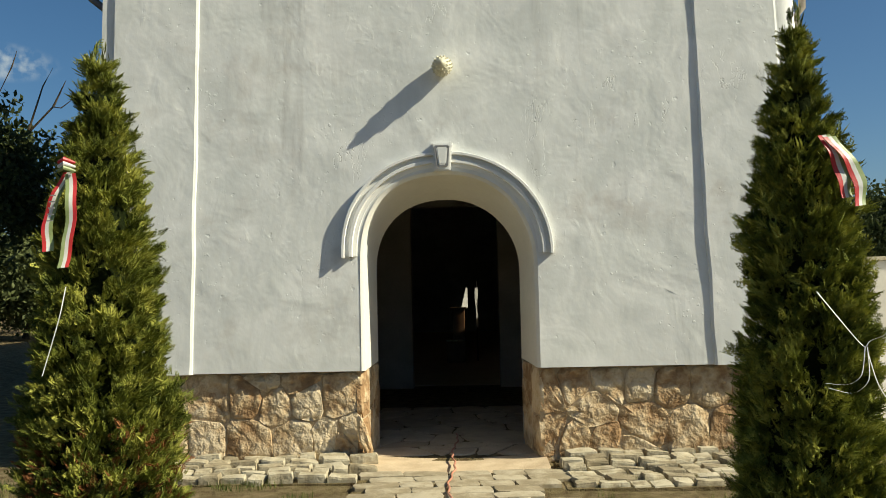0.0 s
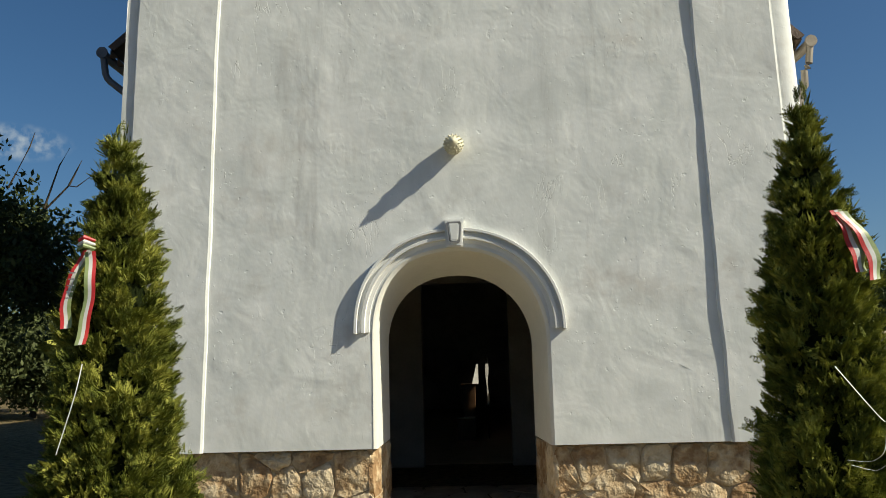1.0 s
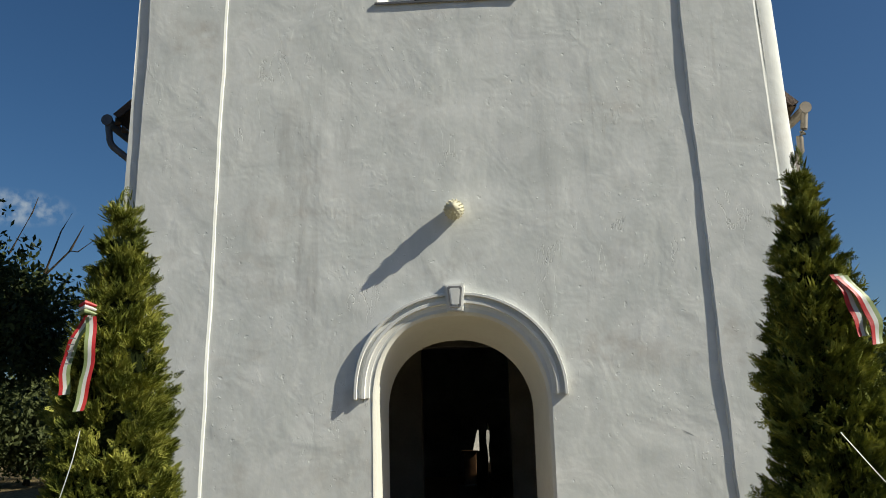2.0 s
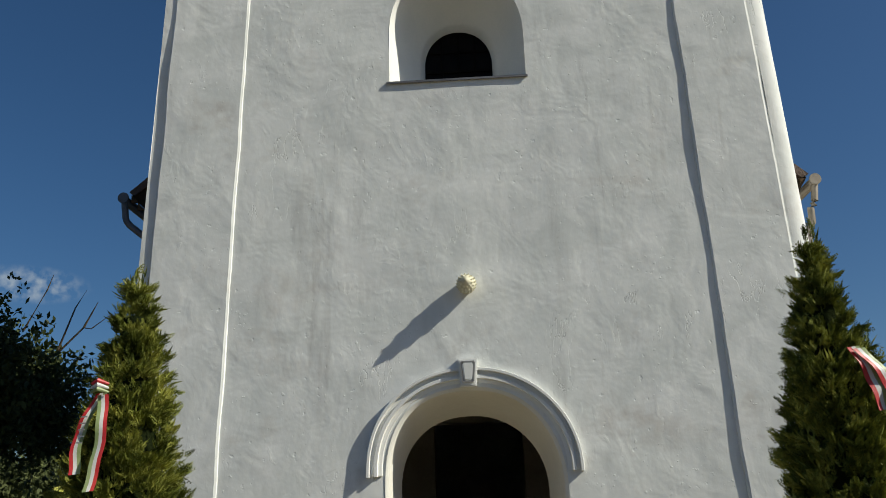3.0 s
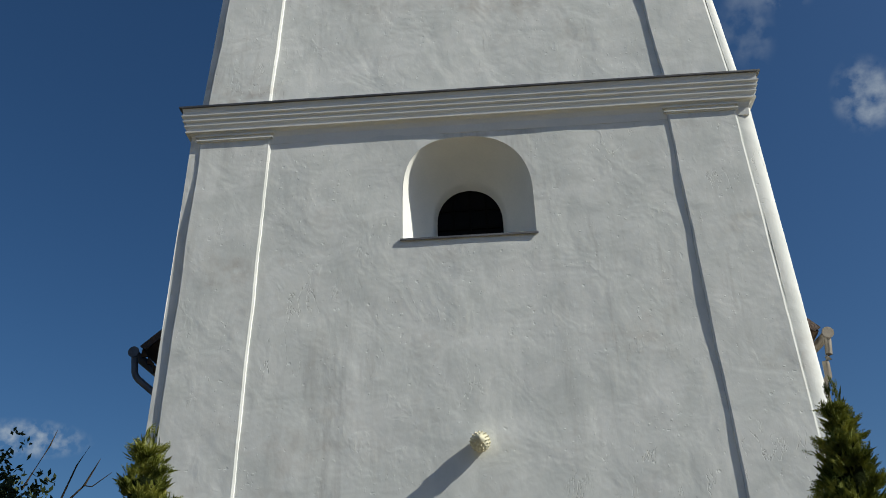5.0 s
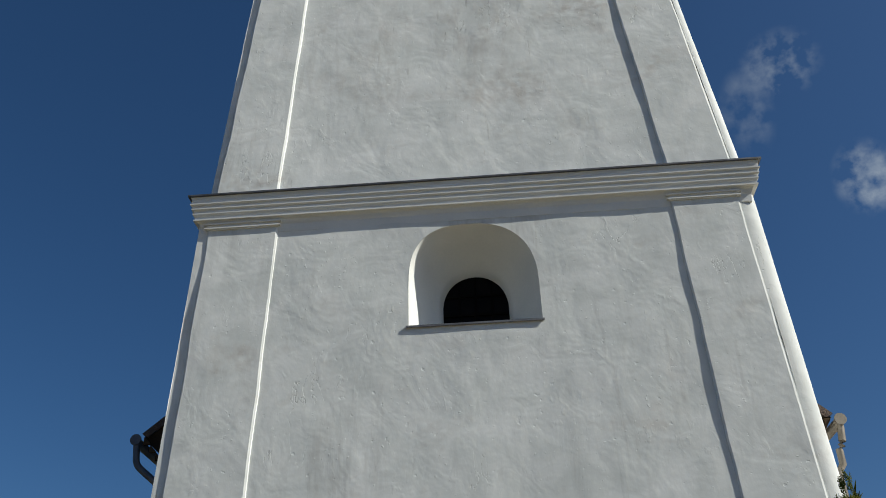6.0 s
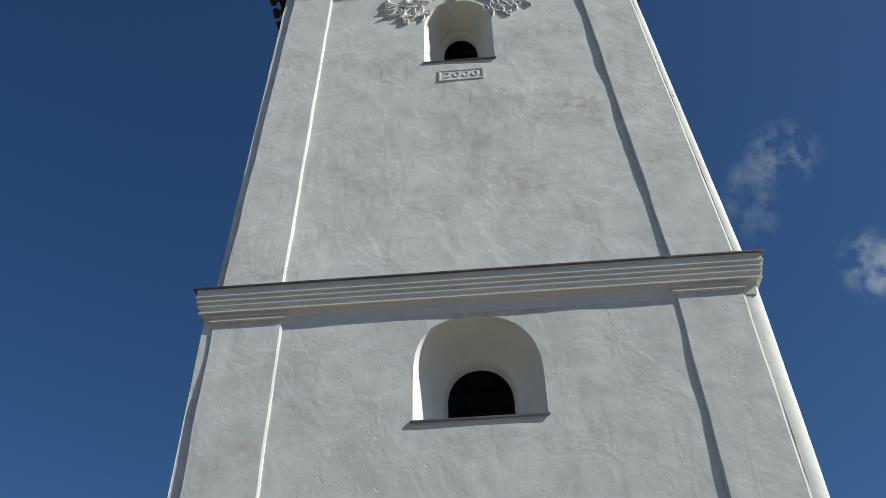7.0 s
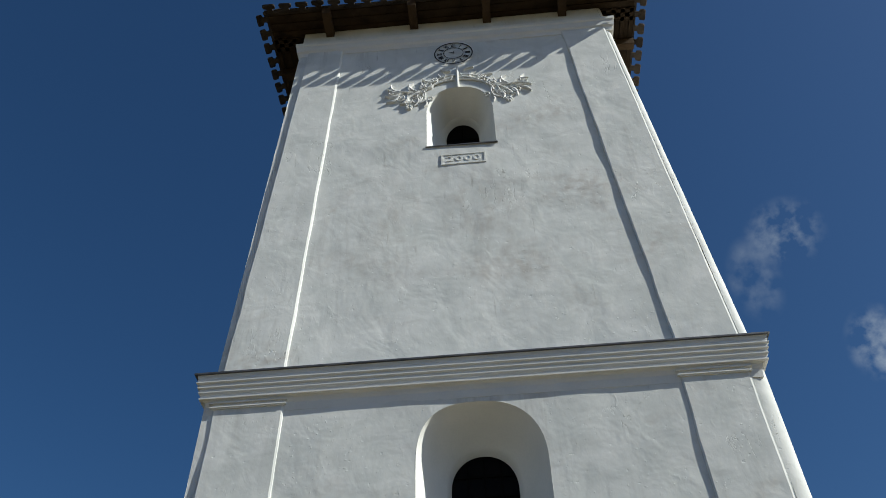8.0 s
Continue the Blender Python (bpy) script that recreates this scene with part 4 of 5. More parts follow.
for lo, hi in ((-2.95, -0.735), (0.757, 3.02)):
    bm = bmesh.new()
    if hi < 0:
        ring = [(lo, 0.070), (hi, 0.070), (-0.66, 0.75), (lo, 0.75)]
    else:
        ring = [(lo, 0.070), (hi, 0.070), (hi, 0.75), (0.66, 0.75)]
    loft(bm, [[(x, y, z) for x, y in ring] for z in (-0.05, 0.757)])
    pl = part("plinth", bm, MORTAR, tower, "rough sandstone plinth with wide mortar joints")
    w, h = hi - lo, 0.74
    seeds = [(x - lo + rs.uniform(-0.03, 0.03), v + rs.uniform(-0.02, 0.02)) for x, v in (LEFT_STONES if hi < 0 else RIGHT_STONES)]
    for poly in cells(w, h, seeds):
        stone_piece("stone", pl, poly, lambda u, v, o, lo=lo: (lo + u, 0.072 - o, 0.012 + v), rs.uniform(0.006, 0.020), rs, STONE, 0.004, 0.009)
    jx, ix, s = (hi, -0.66, 1) if hi < 0 else (lo, 0.66, -1)
    jl = math.hypot(ix - jx, 0.70)
    ax, ay = (ix - jx) / jl, 0.70 / jl
    seeds = [(rs.uniform(0.05, 0.2), 0.15), (0.5, 0.2), (0.12, 0.52), (0.45, 0.6), (0.65, 0.4)]
    for poly in cells(jl, h, seeds):
        stone_piece("stone", pl, poly, lambda u, v, o, jx=jx, s=s: (jx + ax * u + s * ay * (o - 0.004), 0.045 + ay * u - s * ax * o * 0, 0.015 + v), 0.010, rs, STONE, 0.01, 0.006)
    # plain plinth along the tower's sides
    xo = lo if hi < 0 else hi
    part("plinth_side", box(bmesh.new(), (xo - 0.03, 0.10, -0.05), (xo + 0.02, BACK_Y, 0.757)), STONE, pl)

slip = thing("fallen_stone", (-0.70, -0.03, 0), "loose split sandstone leaning on the plinth corner", "stone")
bm = bmesh.new()
bmesh.ops.create_icosphere(bm, subdivisions=2, radius=1, matrix=pose(-0.700, 0.0, 0.20, 0, -14, 0) @ Matrix.Diagonal((0.045, 0.04, 0.21, 1)))
for v in bm.verts:
    v.co += Vector((rs.uniform(-1, 1), rs.uniform(-1, 1), rs.uniform(-1, 1))) * 0.008
part("stone_body", bm, STONE, slip)

# ---- interior ----
tagged(part("floor", box(bmesh.new(), (-1.95, 0.12, -0.06), (1.95, 5.4, -0.012)), GROUND), "dim stone floor inside the church", "floor", kind="structure")
floor_nave = tagged(part("floor_nave", box(bmesh.new(), (-4.6, 5.4, -0.06), (4.6, 18.9, 0.0)), FLAG), "dim stone floor of the nave", "floor", kind="structure")


def lectern():
    t = thing("lectern", (-0.06, 9.1, 0), "brown wooden lectern draped with a white cloth", "lectern")
    part("body", box(bmesh.new(), (-0.17, 9.02, 0.0), (0.06, 9.3, 0.98), 0.01), BENCH, t)
    part("top", box(bmesh.new(), (-0.21, 8.98, 0.98), (0.10, 9.34, 1.01), 0.006), BENCH, t)
    bm = bmesh.new()
    loft(bm, [[(0.0, 9.06, 1.0), (0.12, 9.06, 1.0), (0.12, 9.2, 1.0), (0.0, 9.2, 1.0)], [(0.05, 9.1, 1.2), (0.12, 9.1, 1.2), (0.12, 9.18, 1.2), (0.05, 9.18, 1.2)], [(0.09, 9.12, 1.37), (0.12, 9.12, 1.37), (0.12, 9.14, 1.37), (0.09, 9.14, 1.37)]])
    part("cloth", bm, CLOTH, t, "white folded cloth")


def kneeler():
    t = thing("kneeler", (-0.12, 8.95, 0), "low brown kneeling stool with a white cover", "stool")
    part("frame", box(bmesh.new(), (-0.28, 8.86, 0.0), (0.04, 9.0, 0.39), 0.006), BENCH, t)
    part("cover", box(bmesh.new(), (-0.29, 8.85, 0.39), (0.05, 9.005, 0.415), 0.008), CLOTH, t, "white cloth cover")


lectern()
kneeler()
pole = thing("banner", (0.29, 9.15, 0), "narrow white banner on a thin dark pole", "banner")
part("pole", tube(bmesh.new(), [(0.29, 9.18, 0.0), (0.29, 9.18, 1.5)], 0.012, 8), LATTICE, pole)
bm = bmesh.new()
loft(bm, [[(0.265 + 0.012 * math.sin(z * 9), 9.14, z), (0.305 + 0.012 * math.sin(z * 11), 9.14, z), (0.305 + 0.012 * math.sin(z * 11), 9.15, z), (0.265 + 0.012 * math.sin(z * 9), 9.15, z)] for z in [0.62 + 0.075 * k for k in range(11)]])
part("flag_cloth", bm, CLOTH, pole, "thin hanging white cloth")


# ---- planting ----
def spray_templates(rnd, count=6):
    """Flat fans of scale-leaved twigs, each a set of small kites."""
    out = []
    for _ in range(count):
        verts, faces = [], []

        def kite(x, y, z, ang, length, width):
            c, s = math.cos(ang), math.sin(ang)
            i = len(verts)
            for u, v, w in ((0, 0, 0), (0.45, -0.5, 0.06), (1, 0, 0.0), (0.45, 0.5, 0.06)):
                verts.append((x + c * u * length - s * v * width, y + s * u * length + c * v * width, z + w * length * rnd.uniform(-1, 1) * 2))
            faces.append((i, i + 1, i + 2, i + 3))

        n = rnd.randint(4, 5)
        for k in range(n):
            t = (k + 0.6) / n
            for side in (-1, 1):
                ang = math.pi / 2 + side * rnd.uniform(0.6, 1.0)
                reach = (1.05 - t * 0.75) * 0.38 * rnd.uniform(0.7, 1.1)
                kite(0, t * 0.8, 0, ang, reach, 0.066)
                if reach > 0.16:
                    c, s = math.cos(ang), math.sin(ang)
                    kite(c * reach * 0.5, t * 0.8 + s * reach * 0.5, 0, ang - side * 0.5, reach * 0.6, 0.06)
                    kite(c * reach * 0.35, t * 0.8 + s * reach * 0.35, 0, ang + side * 0.55, reach * 0.5, 0.055)
        kite(0, 0.0, 0, math.pi / 2, 1.0, 0.05)
        out.append((np.array(verts), np.array(faces)))
    return out


def scatter(name, templates, places):
    """One mesh from many placed copies: places are (template, matrix)."""
    vs, fs, base = [], [], 0
    for k, m in places:
        v, f = templates[k]
        a = np.array(m)
        vs.append(v @ a[:3, :3].T + a[:3, 3])
        fs.append(f + base)
        base += len(v)
    return raw_mesh(name, np.concatenate(vs), np.concatenate(fs))


def thuja(at, height, radius_at, seed, label, dead):
    rnd = random.Random(seed)
    tpl = spray_templates(rnd)
    t = thing("thuja", at, label, "conifer", "thujas by the door")
    x0, y0, _ = at
    part("trunk", tube(bmesh.new(), [(x0, y0, -0.05), (x0 + 0.01, y0, height * 0.5), (x0, y0, height * 0.93)], [0.05, 0.03, 0.008], 8), BARK, t)
    # solid core painted near-black, so gaps between tufts look shaded
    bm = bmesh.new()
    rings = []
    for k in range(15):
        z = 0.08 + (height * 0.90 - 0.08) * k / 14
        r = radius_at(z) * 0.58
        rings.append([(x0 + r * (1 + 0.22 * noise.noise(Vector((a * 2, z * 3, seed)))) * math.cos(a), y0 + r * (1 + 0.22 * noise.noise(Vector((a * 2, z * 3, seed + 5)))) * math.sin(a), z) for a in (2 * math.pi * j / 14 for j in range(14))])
    part("inner_shade", loft(bm, rings), SHADE_CORE, t, "near-black core standing in for the crown's inner shade", True)
    places, withered = [], []
    tufts, tries = [], 0
    while len(tufts) < 640:
        z = 0.04 + height * 0.96 * rnd.random()
        if rnd.random() * 0.52 > radius_at(z):
            continue
        a = rnd.uniform(0, 2 * math.pi)
        tries += 1
        near = 0.060 * (1 - tries / 5000)
        if any((z - q[1]) ** 2 * 0.5 + (radius_at(z) * (2 * math.sin((a - q[0]) / 2))) ** 2 < near * abs(near) for q in tufts):
            continue
        lump = 0.97 + 0.16 * noise.noise(Vector((math.cos(a) * 1.8, math.sin(a) * 1.8, z * 2.6 + seed)))
        crease = noise.noise(Vector((math.cos(a) * 3.2, math.sin(a) * 3.2, z * 4.6 + seed * 3 + 0.5 * math.cos(a * 3))))
        if crease < -0.14 and rnd.random() < 0.8:
            continue
        lump += 0.16 * crease if crease > 0 else 0.85 * crease
        tufts.append((a, z, radius_at(z) * max(0.5, lump) * rnd.uniform(0.86, 1.0), rnd.uniform(0.042, 0.07) * (0.6 + 0.7 * min(1, radius_at(z) / 0.4)), rnd.uniform(0.2, 1.1)))
    for a, z, r, wide, lean in tufts:
        out = Vector((math.cos(a), math.sin(a), 0))
        axis = (out * lean + Vector((0, 0, 1))).normalized()
        core = Vector((x0, y0, z - 0.04)) + out * (r - wide * 0.75)
        for i in range(38):
            way = (axis + out * rnd.uniform(-0.2, 0.7) + Vector((rnd.gauss(0, 0.5), rnd.gauss(0, 0.5), rnd.gauss(0, 0.35)))).normalized()
            size = rnd.uniform(0.055, 0.095) * (1.0 if z < height * 0.75 else 0.85)
            face = (out * rnd.uniform(-0.1, 0.6) + Vector((rnd.gauss(0, 0.7), rnd.gauss(0, 0.7), rnd.gauss(0, 0.3)))).normalized()
            side = way.cross(face).normalized()
            m = Matrix((side, way, side.cross(way))).transposed().to_4x4()
            m.translation = core + (Vector((rnd.uniform(-0.6, 0.6), rnd.uniform(-0.6, 0.6), 0)) + axis * rnd.uniform(-1.0, 0.9)) * wide
            low = z < 0.8 and dead and rnd.random() < 0.18
            (withered if low else places).append((rnd.randrange(len(tpl)), m @ Matrix.Scale(size, 4)))
    for i in range(60):
        z = height * (0.90 + 0.11 * i / 60)
        a = rnd.uniform(0, 6.28)
        up = Vector((rnd.uniform(-0.3, 0.3), rnd.uniform(-0.3, 0.3), 1)).normalized()
        side = up.cross(Vector((math.cos(a), math.sin(a), 0))).normalized()
        m = Matrix((side, up, side.cross(up))).transposed().to_4x4()
        m.translation = Vector((x0 + 0.03 * math.cos(a), y0 + 0.03 * math.sin(a), z - 0.06))
        places.append((rnd.randrange(len(tpl)), m @ Matrix.Scale(rnd.uniform(0.05, 0.09), 4)))
    piece("crown", scatter("crown", tpl, places), THUJA, t, "dense green scale-leaved sprays", kind="stuff")
    if withered:
        piece("withered_sprays", scatter("withered_sprays", tpl, withered), THUJA_DEAD, t, "rust-brown withered sprays", kind="stuff")


def taper(points):
    def f(z):
        for (za, ra), (zb, rb) in zip(points, points[1:]):
            if z <= zb:
                return ra + (rb - ra) * (z - za) / (zb - za)
        return points[-1][1]
    return f


thuja((-1.70, -2.8, 0), 2.76, taper([(0, 0.38), (0.4, 0.445), (1.1, 0.37), (2.0, 0.23), (2.45, 0.125), (2.8, 0.03)]), 3, "slender green columnar thuja with rust-brown withered base", True)
thuja((1.88, -2.8, 0), 2.84, taper([(0, 0.34), (0.5, 0.355), (1.2, 0.335), (1.75, 0.275), (2.2, 0.195), (2.4, 0.14), (2.6, 0.08), (2.9, 0.02)]), 8, "slender dark green columnar thuja beside the path", False)


def strip(bm, line, width, offset, lean, thick=0.002):
    """A ribbon stripe along a line of points; offset across it."""
    rings = []
    for i, p in enumerate(line):
        p = Vector(p)
        w = width
        a = Vector((math.cos(lean + 0.22 * math.sin(i * 0.7)), math.sin(lean + 0.22 * math.sin(i * 0.7)), 0.12))
        b = Vector((-a.y, a.x, 0)).normalized() * thick
        c = p + a * offset
        rings.append([c - a * w / 2 - b, c + a * w / 2 - b, c + a * w / 2 + b, c - a * w / 2 + b])
    return loft(bm, rings)


def tail(a, b, sag, n=12):
    a, b = Vector(a), Vector(b)
    return [a.lerp(b, k / n) + Vector((sag * math.sin(math.pi * k / n), 0.007 * math.sin(1.3 * k), 0)) for k in range(n + 1)]


def tricolour(at, tails, label, width=0.0218):
    t = thing("ribbon", at, label, "ribbon", "tricolour ribbons")
    for a, b, sag, flip in tails:
        line = tail(a, b, sag)
        for mat, off in ((RED, -1.01), (WHITE, 0.0), (GREEN, 1.01)):
            part("stripe", strip(bmesh.new(), line, width, off * width * flip, 0.25), mat, t, {RED: "red stripe", WHITE: "white stripe", GREEN: "green stripe"}[mat], True)
    return t


left_ribbon = tricolour((-1.71, -3.14, 2.04), [((-1.70, -3.14, 2.05), (-1.79, -3.17, 1.67), -0.04, 1), ((-1.69, -3.15, 2.04), (-1.71, -3.19, 1.59), 0.02, -1)], "red, white and green ribbon with printed bars tied to the thuja", 0.0165)
for mat, dz in ((RED, 0.02), (WHITE, 0.0), (GREEN, -0.02)):
    bm = bmesh.new()
    tube(bm, [(-1.74, -3.16, 2.075 + dz), (-1.70, -3.19, 2.085 + dz), (-1.66, -3.16, 2.07 + dz)], [0.008, 0.012, 0.006], 8)
    part("knot", bm, mat, left_ribbon)
for k in range(5):
    part("printed_bar", box(bmesh.new(), (-1.765 - 0.004 * k, -3.200, 1.93 - 0.03 * k), (-1.735 - 0.004 * k, -3.197, 1.936 - 0.03 * k)), GREY_INK, left_ribbon)
tricolour((1.92, -3.14, 2.13), [((1.88, -3.12, 2.13), (1.96, -3.16, 1.83), 0.02, 1), ((1.90, -3.13, 2.12), (2.01, -3.18, 1.79), 0.05, 1)], "red, white and green ribbon hanging on the thuja")


def streamer(lines, label):
    t = thing("streamer", lines[0][0], label, "ribbon", "thin streamers")
    for line in lines:
        pts = []
        for a, b in zip(line, line[1:]):
            pts += [Vector(a).lerp(Vector(b), k / 5) for k in range(5)]
        pts.append(Vector(line[-1]))
        for _ in range(3):
            pts = [pts[0]] + [(pts[i - 1] + pts[i] * 2 + pts[i + 1]) / 4 for i in range(1, len(pts) - 1)] + [pts[-1]]
        part("strand", strip(bmesh.new(), pts, 0.0048, 0, 0.4, 0.001), WHITE, t, smooth=True)


streamer([[(-1.69, -3.2, 1.50), (-1.70, -3.24, 1.36), (-1.77, -3.27, 1.09)]], "thin white streamer hanging on the thuja")
streamer([[(1.78, -3.22, 1.40), (1.88, -3.26, 1.25), (1.96, -3.28, 1.14), (1.98, -3.28, 1.18), (2.07, -3.26, 1.20), (2.10, -3.2, 1.28)], [(1.96, -3.28, 1.15), (1.94, -3.29, 1.02), (1.88, -3.28, 0.98), (1.79, -3.25, 0.99)],
          [(1.97, -3.28, 1.15), (1.97, -3.30, 1.0), (1.90, -3.29, 0.94), (1.80, -3.26, 0.97)], [(1.97, -3.28, 1.13), (2.0, -3.3, 0.98), (2.08, -3.3, 0.86), (2.12, -3.26, 0.85)]], "thin pale curling streamers on the thuja")


def leaf_templates(rnd, count=5):
    out = []
    for _ in range(count):
        verts, faces = [], []
        for _ in range(7):
            p = Vector((rnd.gauss(0, 0.5), rnd.gauss(0, 0.5), rnd.gauss(0, 0.5)))
            a = Vector((rnd.gauss(0, 1), rnd.gauss(0, 1), rnd.gauss(0, 0.6))).normalized()
            b = a.cross(Vector((rnd.gauss(0, 1), rnd.gauss(0, 1), rnd.gauss(0, 1)))).normalized()
            i = len(verts)
            for u, v in ((-0.5, 0), (0, -0.24), (0.5, 0), (0, 0.24)):
                verts.append(tuple(p + a * u * 0.8 + b * v * 0.8))
            faces.append((i, i + 1, i + 2, i + 3))
        out.append((np.array(verts), np.array(faces)))
    return out


def broad_tree(name, at, height, spread, trunk_h, seed, mat, label, leaves=2600, leaf=0.16, bare=(), group=""):
    rnd = random.Random(seed)
    tpl = leaf_templates(rnd)
    t = thing(name, at, label, "tree" if height > 3 else "bush", group)
    base = Vector(at)
    part("trunk", tube(bmesh.new(), [base, base + Vector((0.05, 0, trunk_h * 0.6)), base + Vector((0.0, 0.05, trunk_h + (height - trunk_h) * 0.55))], [height * 0.035, height * 0.026, height * 0.010], 9), BARK, t, smooth=True)
    tips = []
    for k in range(16):
        a = 2.4 * k + rnd.uniform(-0.4, 0.4)
        z = trunk_h + (height - trunk_h) * (0.02 + 0.6 * (k / 16))
        reach = spread * rnd.uniform(0.55, 0.98) * (1 - 0.45 * k / 16)
        p0 = base + Vector((0, 0, z))
        p2 = p0 + Vector((math.cos(a) * reach, math.sin(a) * reach, reach * rnd.uniform(0.3, 0.7)))
        p2.z = min(p2.z, base.z + height * 0.97)
        p1 = p0.lerp(p2, 0.5) + Vector((0, 0, 0.1 * reach))
        part("limb", tube(bmesh.new(), [p0, p1, p2], [height * 0.011, height * 0.006, height * 0.002], 6), BARK, t)
        tips += [p1, p2, p0.lerp(p2, 0.75), p0.lerp(p2, 0.9) + Vector((rnd.uniform(-0.3, 0.3), rnd.uniform(-0.3, 0.3), rnd.uniform(0, 0.4)))]
    for line in bare:
        part("limb", tube(bmesh.new(), line, [0.022 - 0.017 * i / (len(line) - 1) for i in range(len(line))], 6), BARK, t)
    clumps = [c + Vector((rnd.gauss(0, 0.25), rnd.gauss(0, 0.25), rnd.gauss(0, 0.2))) * spread * 0.5 for c in tips for _ in range(2)]
    places = []
    for i in range(leaves):
        c = rnd.choice(clumps)
        r = spread * 0.20
        p = c + Vector((rnd.gauss(0, r), rnd.gauss(0, r), rnd.gauss(0, r * 0.8)))
        p.z = max(p.z, base.z + trunk_h * 0.75 + 0.1)
        m = Matrix.Translation(p) @ Euler((rnd.uniform(0, 6), rnd.uniform(0, 6), rnd.uniform(0, 6))).to_matrix().to_4x4() @ Matrix.Scale(leaf * rnd.uniform(0.7, 1.3), 4)
        places.append((rnd.randrange(len(tpl)), m))
    piece("crown", scatter("crown", tpl, places), mat, t, kind="stuff")


broad_tree("fruit_tree", (-9.35, 9.0, 0), 5.1, 2.0, 2.4, 31, LEAF, "dark leafy tree with bare twigs in the shade of the church", 3600, 0.17,
           [[(-8.2, 9, 4.5), (-7.7, 9, 5.0), (-7.5, 8.9, 4.95), (-7.15, 8.9, 5.2)], [(-7.7, 9, 5.0), (-7.55, 9, 5.3), (-7.45, 9, 5.5)], [(-8.2, 9, 4.5), (-7.9, 9, 5.4), (-7.7, 9, 5.75)], [(-8.9, 9, 5.0), (-8.5, 9, 5.8), (-8.4, 9, 6.1)]])
broad_tree("bush", (-14.0, 20.0, 0), 3.4, 2.4, 0.4, 32, BUSH, "sunlit olive green bush on the lawn", 3000, 0.22, group="bushes")
broad_tree("bush", (-17.5, 24.0, 0), 3.8, 2.6, 0.4, 33, BUSH, "sunlit olive green bush on the lawn", 2200, 0.24, group="bushes")
broad_tree("far_tree", (14.6, 22.0, 0), 4.9, 2.0, 1.2, 34, LEAF, "round dark green tree beyond the yard wall", 2400, 0.22)

# ---- surroundings ----
yard = thing("boundary_wall", (13, 10.5, 0), "low pale rendered boundary wall with grey coping", "wall")
part("wall_body", box(bmesh.new(), (7.6, 10.4, -0.05), (22.0, 10.65, 1.72), 0.01), FAR_WALL, yard)
part("coping", box(bmesh.new(), (7.5, 10.34, 1.72), (22.1, 10.71, 1.80), 0.01), COBBLE, yard, "grey stone coping")
tagged(part("yard", box(bmesh.new(), (4.2, -2.5, -0.06), (22, 10.4, -0.005)), YARD), "worn concrete yard beside the church", "yard", kind="structure")

rw = random.Random(77)
tplw = leaf_templates(rw)
places = []
for i in range(5200):
    a = rw.uniform(-2.9, 0.6) if i % 2 else rw.uniform(0.3, 3.4)
    d = rw.uniform(90, 130)
    z = abs(rw.gauss(0, 3.2)) + 0.3
    places.append((rw.randrange(5), pose(d * math.sin(a), d * math.cos(a), min(z, 9 + 2 * math.sin(a * 9)), rw.uniform(0, 360), rw.uniform(0, 360), 0) @ Matrix.Scale(2.4, 4)))
tagged(piece("far_woods", scatter("far_woods", tplw, places), LEAF), "distant line of dark green woods", "woods", kind="stuff")

# grass in the soil
rb = random.Random(9)
vs, fs = [], []
for i in range(42000):
    x, y = rb.uniform(-4.5, 4.5), -0.50 - 3.6 * rb.random() ** 1.8
    if -0.95 < x < 1.05 or (y > -0.62 and rb.random() < 0.75) or noise.noise(Vector((x * 1.6, y * 1.6, 4))) < -0.05:
        continue
    h, a, w = rb.uniform(0.010, 0.045), rb.uniform(0, 6.28), rb.uniform(0.002, 0.004)
    dx, dy = math.cos(a), math.sin(a)
    i0 = len(vs)
    vs += [(x - dy * w, y + dx * w, -0.04), (x + dy * w, y - dx * w, -0.04), (x + dx * h * 0.6, y + dy * h * 0.6, h)]
    fs.append((i0, i0 + 1, i0 + 2))
tagged(piece("grass", raw_mesh("grass", vs, fs), GRASS), "sparse short dry grass", "grass", kind="stuff")

# ---- paving ----
bm = bmesh.new()
loft(bm, [[(x, -0.36, -0.06), (x, -0.36, top - 0.004), (x, -0.30, top), (x, 0.22, top + 0.004), (x, 0.30, top - 0.006), (x, 0.30, -0.06)]
          for x, top in ((0.045 + 0.755 * u, 0.016 - 0.034 * max(0.0, 1 - u * u) ** 0.8 + wobble(u, 0.3, 0.3, 0.003)) for u in (k / 12 - 1 for k in range(25)))])
cement = tagged(part("threshold", bm, CEMENT, smooth=True, sharp=50), "smooth pale cement threshold before the door", "threshold", kind="structure")
rp = random.Random(41)


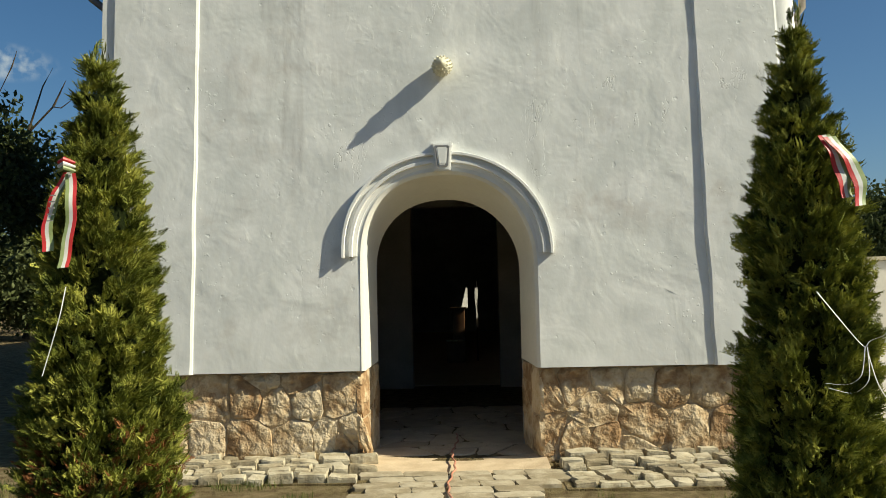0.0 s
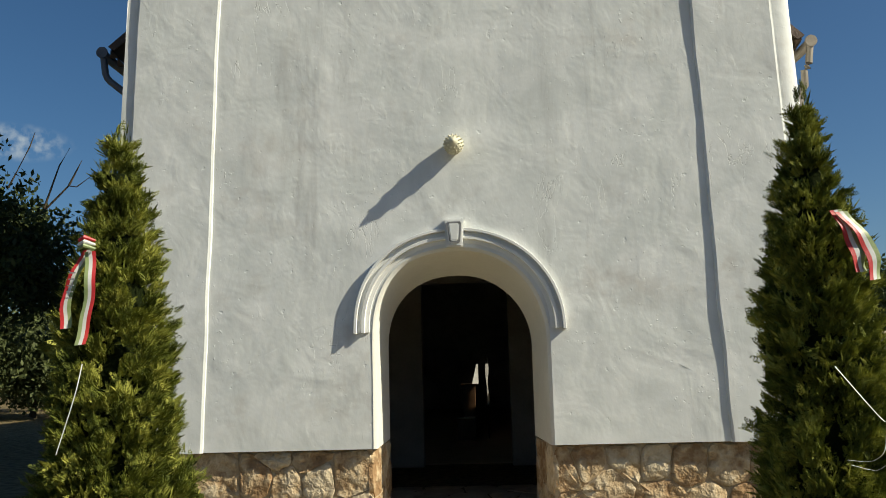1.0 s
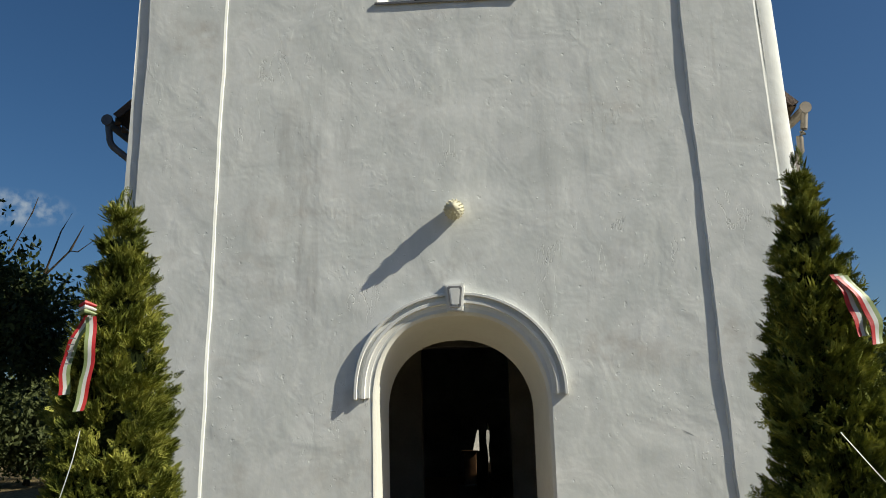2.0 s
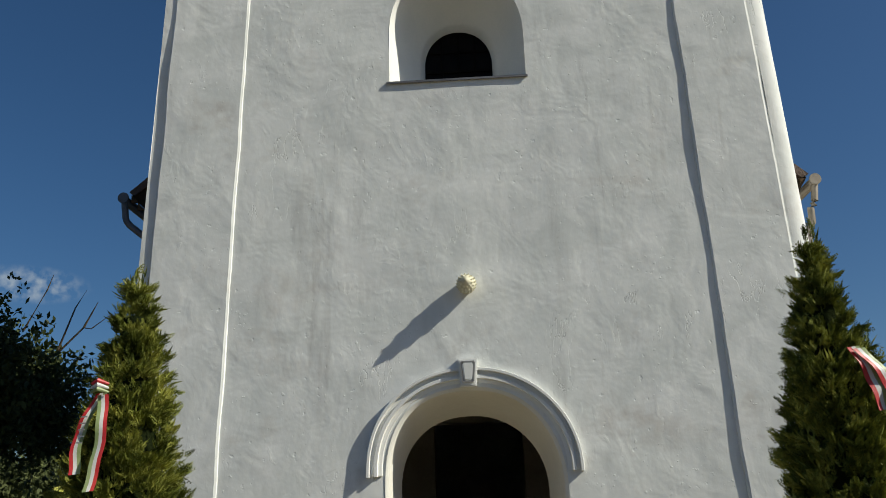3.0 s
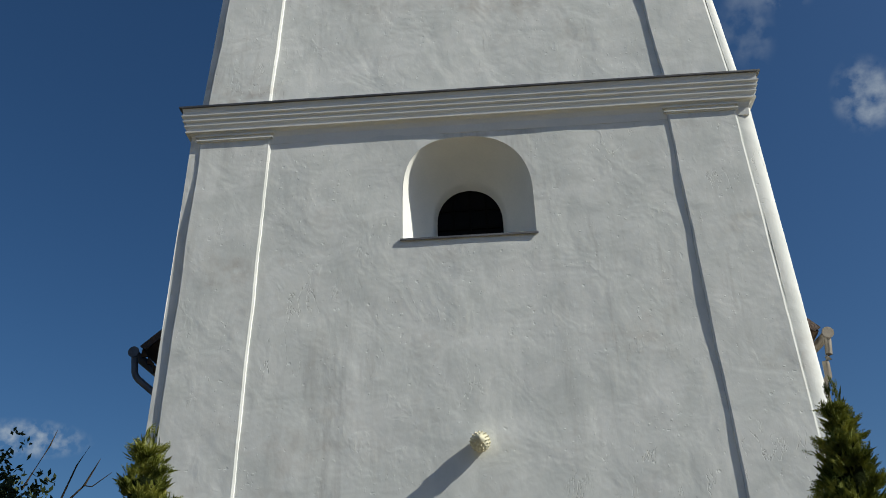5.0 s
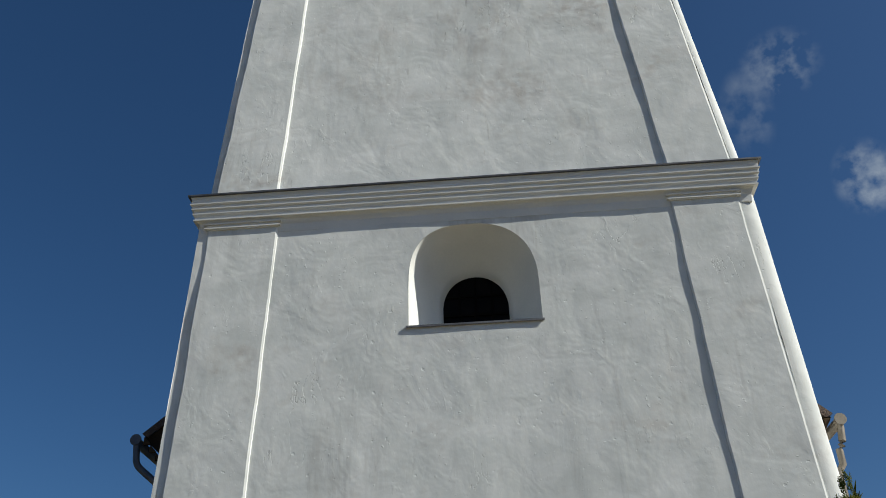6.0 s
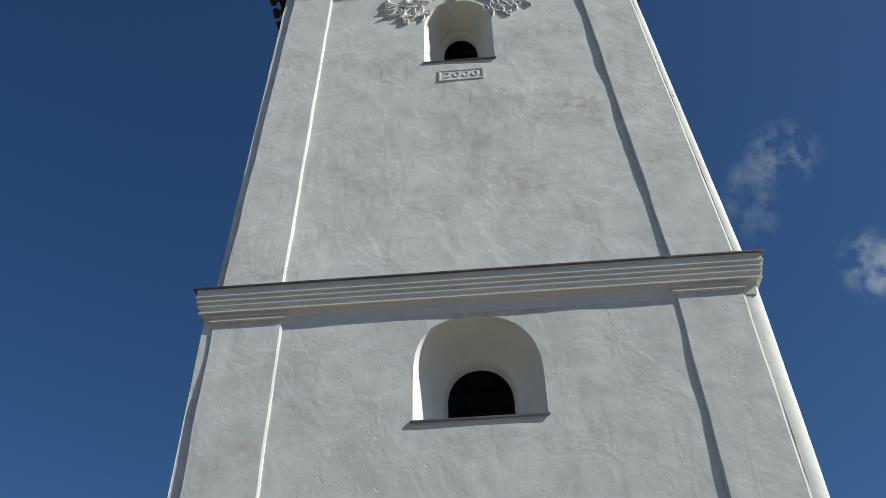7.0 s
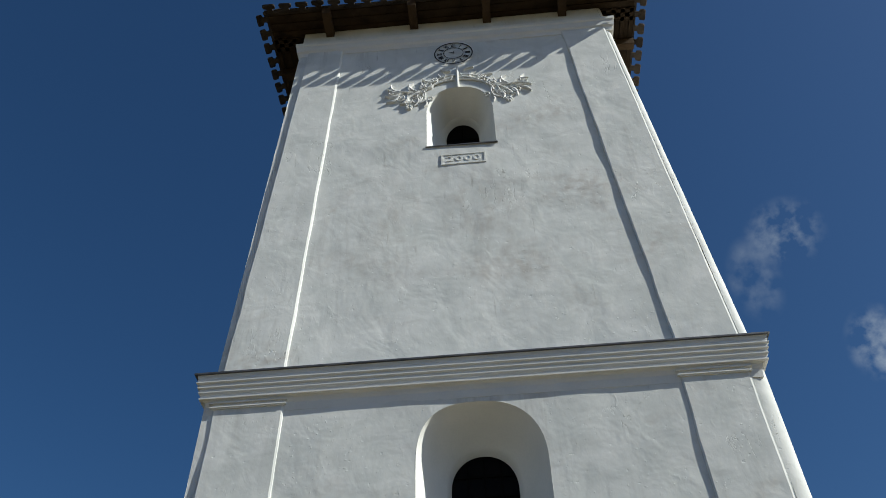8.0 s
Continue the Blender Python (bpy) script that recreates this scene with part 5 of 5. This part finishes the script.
def block_mesh(w, d, h, rnd, name="cobble"):
    inset = 0.93 if name == "cobble" else 0.978
    bm = bmesh.new()
    j = lambda a: rnd.uniform(-a, a)
    base = [(-w / 2 + j(0.012), -d / 2 + j(0.012)), (w / 2 + j(0.012), -d / 2 + j(0.012)), (w / 2 + j(0.012), d / 2 + j(0.012)), (-w / 2 + j(0.012), d / 2 + j(0.012))]
    line = []
    for i in range(4):
        a, b = base[i], base[(i + 1) % 4]
        line += [(a[0] * 0.93 + b[0] * 0.07, a[1] * 0.93 + b[1] * 0.07), ((a[0] + b[0]) / 2 + j(0.008), (a[1] + b[1]) / 2 + j(0.008))]
    loft(bm, [[(x, y, -0.08) for x, y in line], [(x, y, h * 0.7) for x, y in line], [(x * inset, y * inset, h + j(0.004)) for x, y in line]], caps=False)
    top = list(bm.verts)[-8:]
    mid = bm.verts.new((j(0.01), j(0.01), h + 0.005))
    for i in range(8):
        bm.faces.new((top[i], top[(i + 1) % 8], mid))
    bmesh.ops.recalc_face_normals(bm, faces=bm.faces)
    mesh = bpy.data.meshes.new(name)
    bm.to_mesh(mesh)
    bm.free()
    return mesh


def place_block(name, mesh, mat, parent, x, y, z, tilt, turn):
    if not mesh.materials:
        mesh.materials.append(mat)
    ob = new(name, mesh)
    ob.parent = parent
    ob.matrix_local = pose(x, y, z, rp.uniform(-tilt, tilt), rp.uniform(-tilt, tilt), rp.uniform(-turn, turn))


bed = tagged(part("pavement", box(bmesh.new(), (-0.69, -9.3, -0.06), (0.86, -0.36, -0.018)), GROUND), "path of flat grey stone slabs to the door", "pavement", kind="structure")
slabs = [block_mesh(0.34, 0.175, 0.012, rp, "slab") for _ in range(6)] + [block_mesh(0.25, 0.175, 0.012, rp, "slab") for _ in range(3)]
for r in range(50):
    y = -0.45 - 0.177 * r
    x = -0.69 + (0.10 if r % 2 else 0.0)
    while x < 0.66:
        k = rp.randrange(9)
        w = 0.34 if k < 6 else 0.25
        place_block("slab", slabs[k], SLAB, bed, x + w / 2, y, -0.004 + rp.uniform(-0.004, 0.004), 1.0, 2)
        x += w + 0.002

stones = [block_mesh(rp.uniform(0.11, 0.27), rp.uniform(0.10, 0.15), 0.055, rp) for _ in range(14)]
for name, lo, hi, rows, rise in (("cobble_edging", -2.95, -0.70, 5, 0.008), ("cobble_edging", 0.86, 3.0, 7, 0.010)):
    strip_bed = tagged(part(name, box(bmesh.new(), (lo, 0.05 - rows * 0.142, -0.06), (hi, 0.06, -0.012)), GROUND), "uneven strip of grey cobbles along the plinth", "cobbles", kind="structure")
    for r in range(rows):
        x = lo + rp.uniform(0.0, 0.1)
        while x < hi - 0.12:
            k = rp.randrange(14)
            w = max(abs(v.co.x) for v in stones[k].vertices) * 2
            place_block("cobble", stones[k], COBBLE, strip_bed, x + w / 2, -0.01 - r * 0.142 + rp.uniform(-0.012, 0.012), 0.02 - r * rise + rp.uniform(-0.018, 0.016), 6, 9)
            x += w + 0.006

# worn flags inside the doorway
flags = [(x, z) for x, z in ((rp.uniform(-0.85, 0.85) + 0.9, rp.uniform(0.05, 2.9)) for _ in range(34))]
floor_ob = bpy.data.objects["floor"]
for poly in cells(1.8, 2.9, flags):
    stone_piece("flagstone", floor_ob, poly, lambda u, v, o: (u - 0.9, 0.31 + v, -0.012 + o), 0.012, rp, FLAG, 0.012, 0.002)

cable = thing("cable", (0.03, -1.0, 0), "thin orange-brown cable lying along the path", "cable")
part("cord", tube(bmesh.new(), [(0.03 + 0.018 * math.sin(k * 0.21) + 0.008 * math.sin(k * 0.83), 1.2 - 0.04 * k, 0.022) for k in range(130)], 0.008, 7), CABLE, cable, smooth=True)
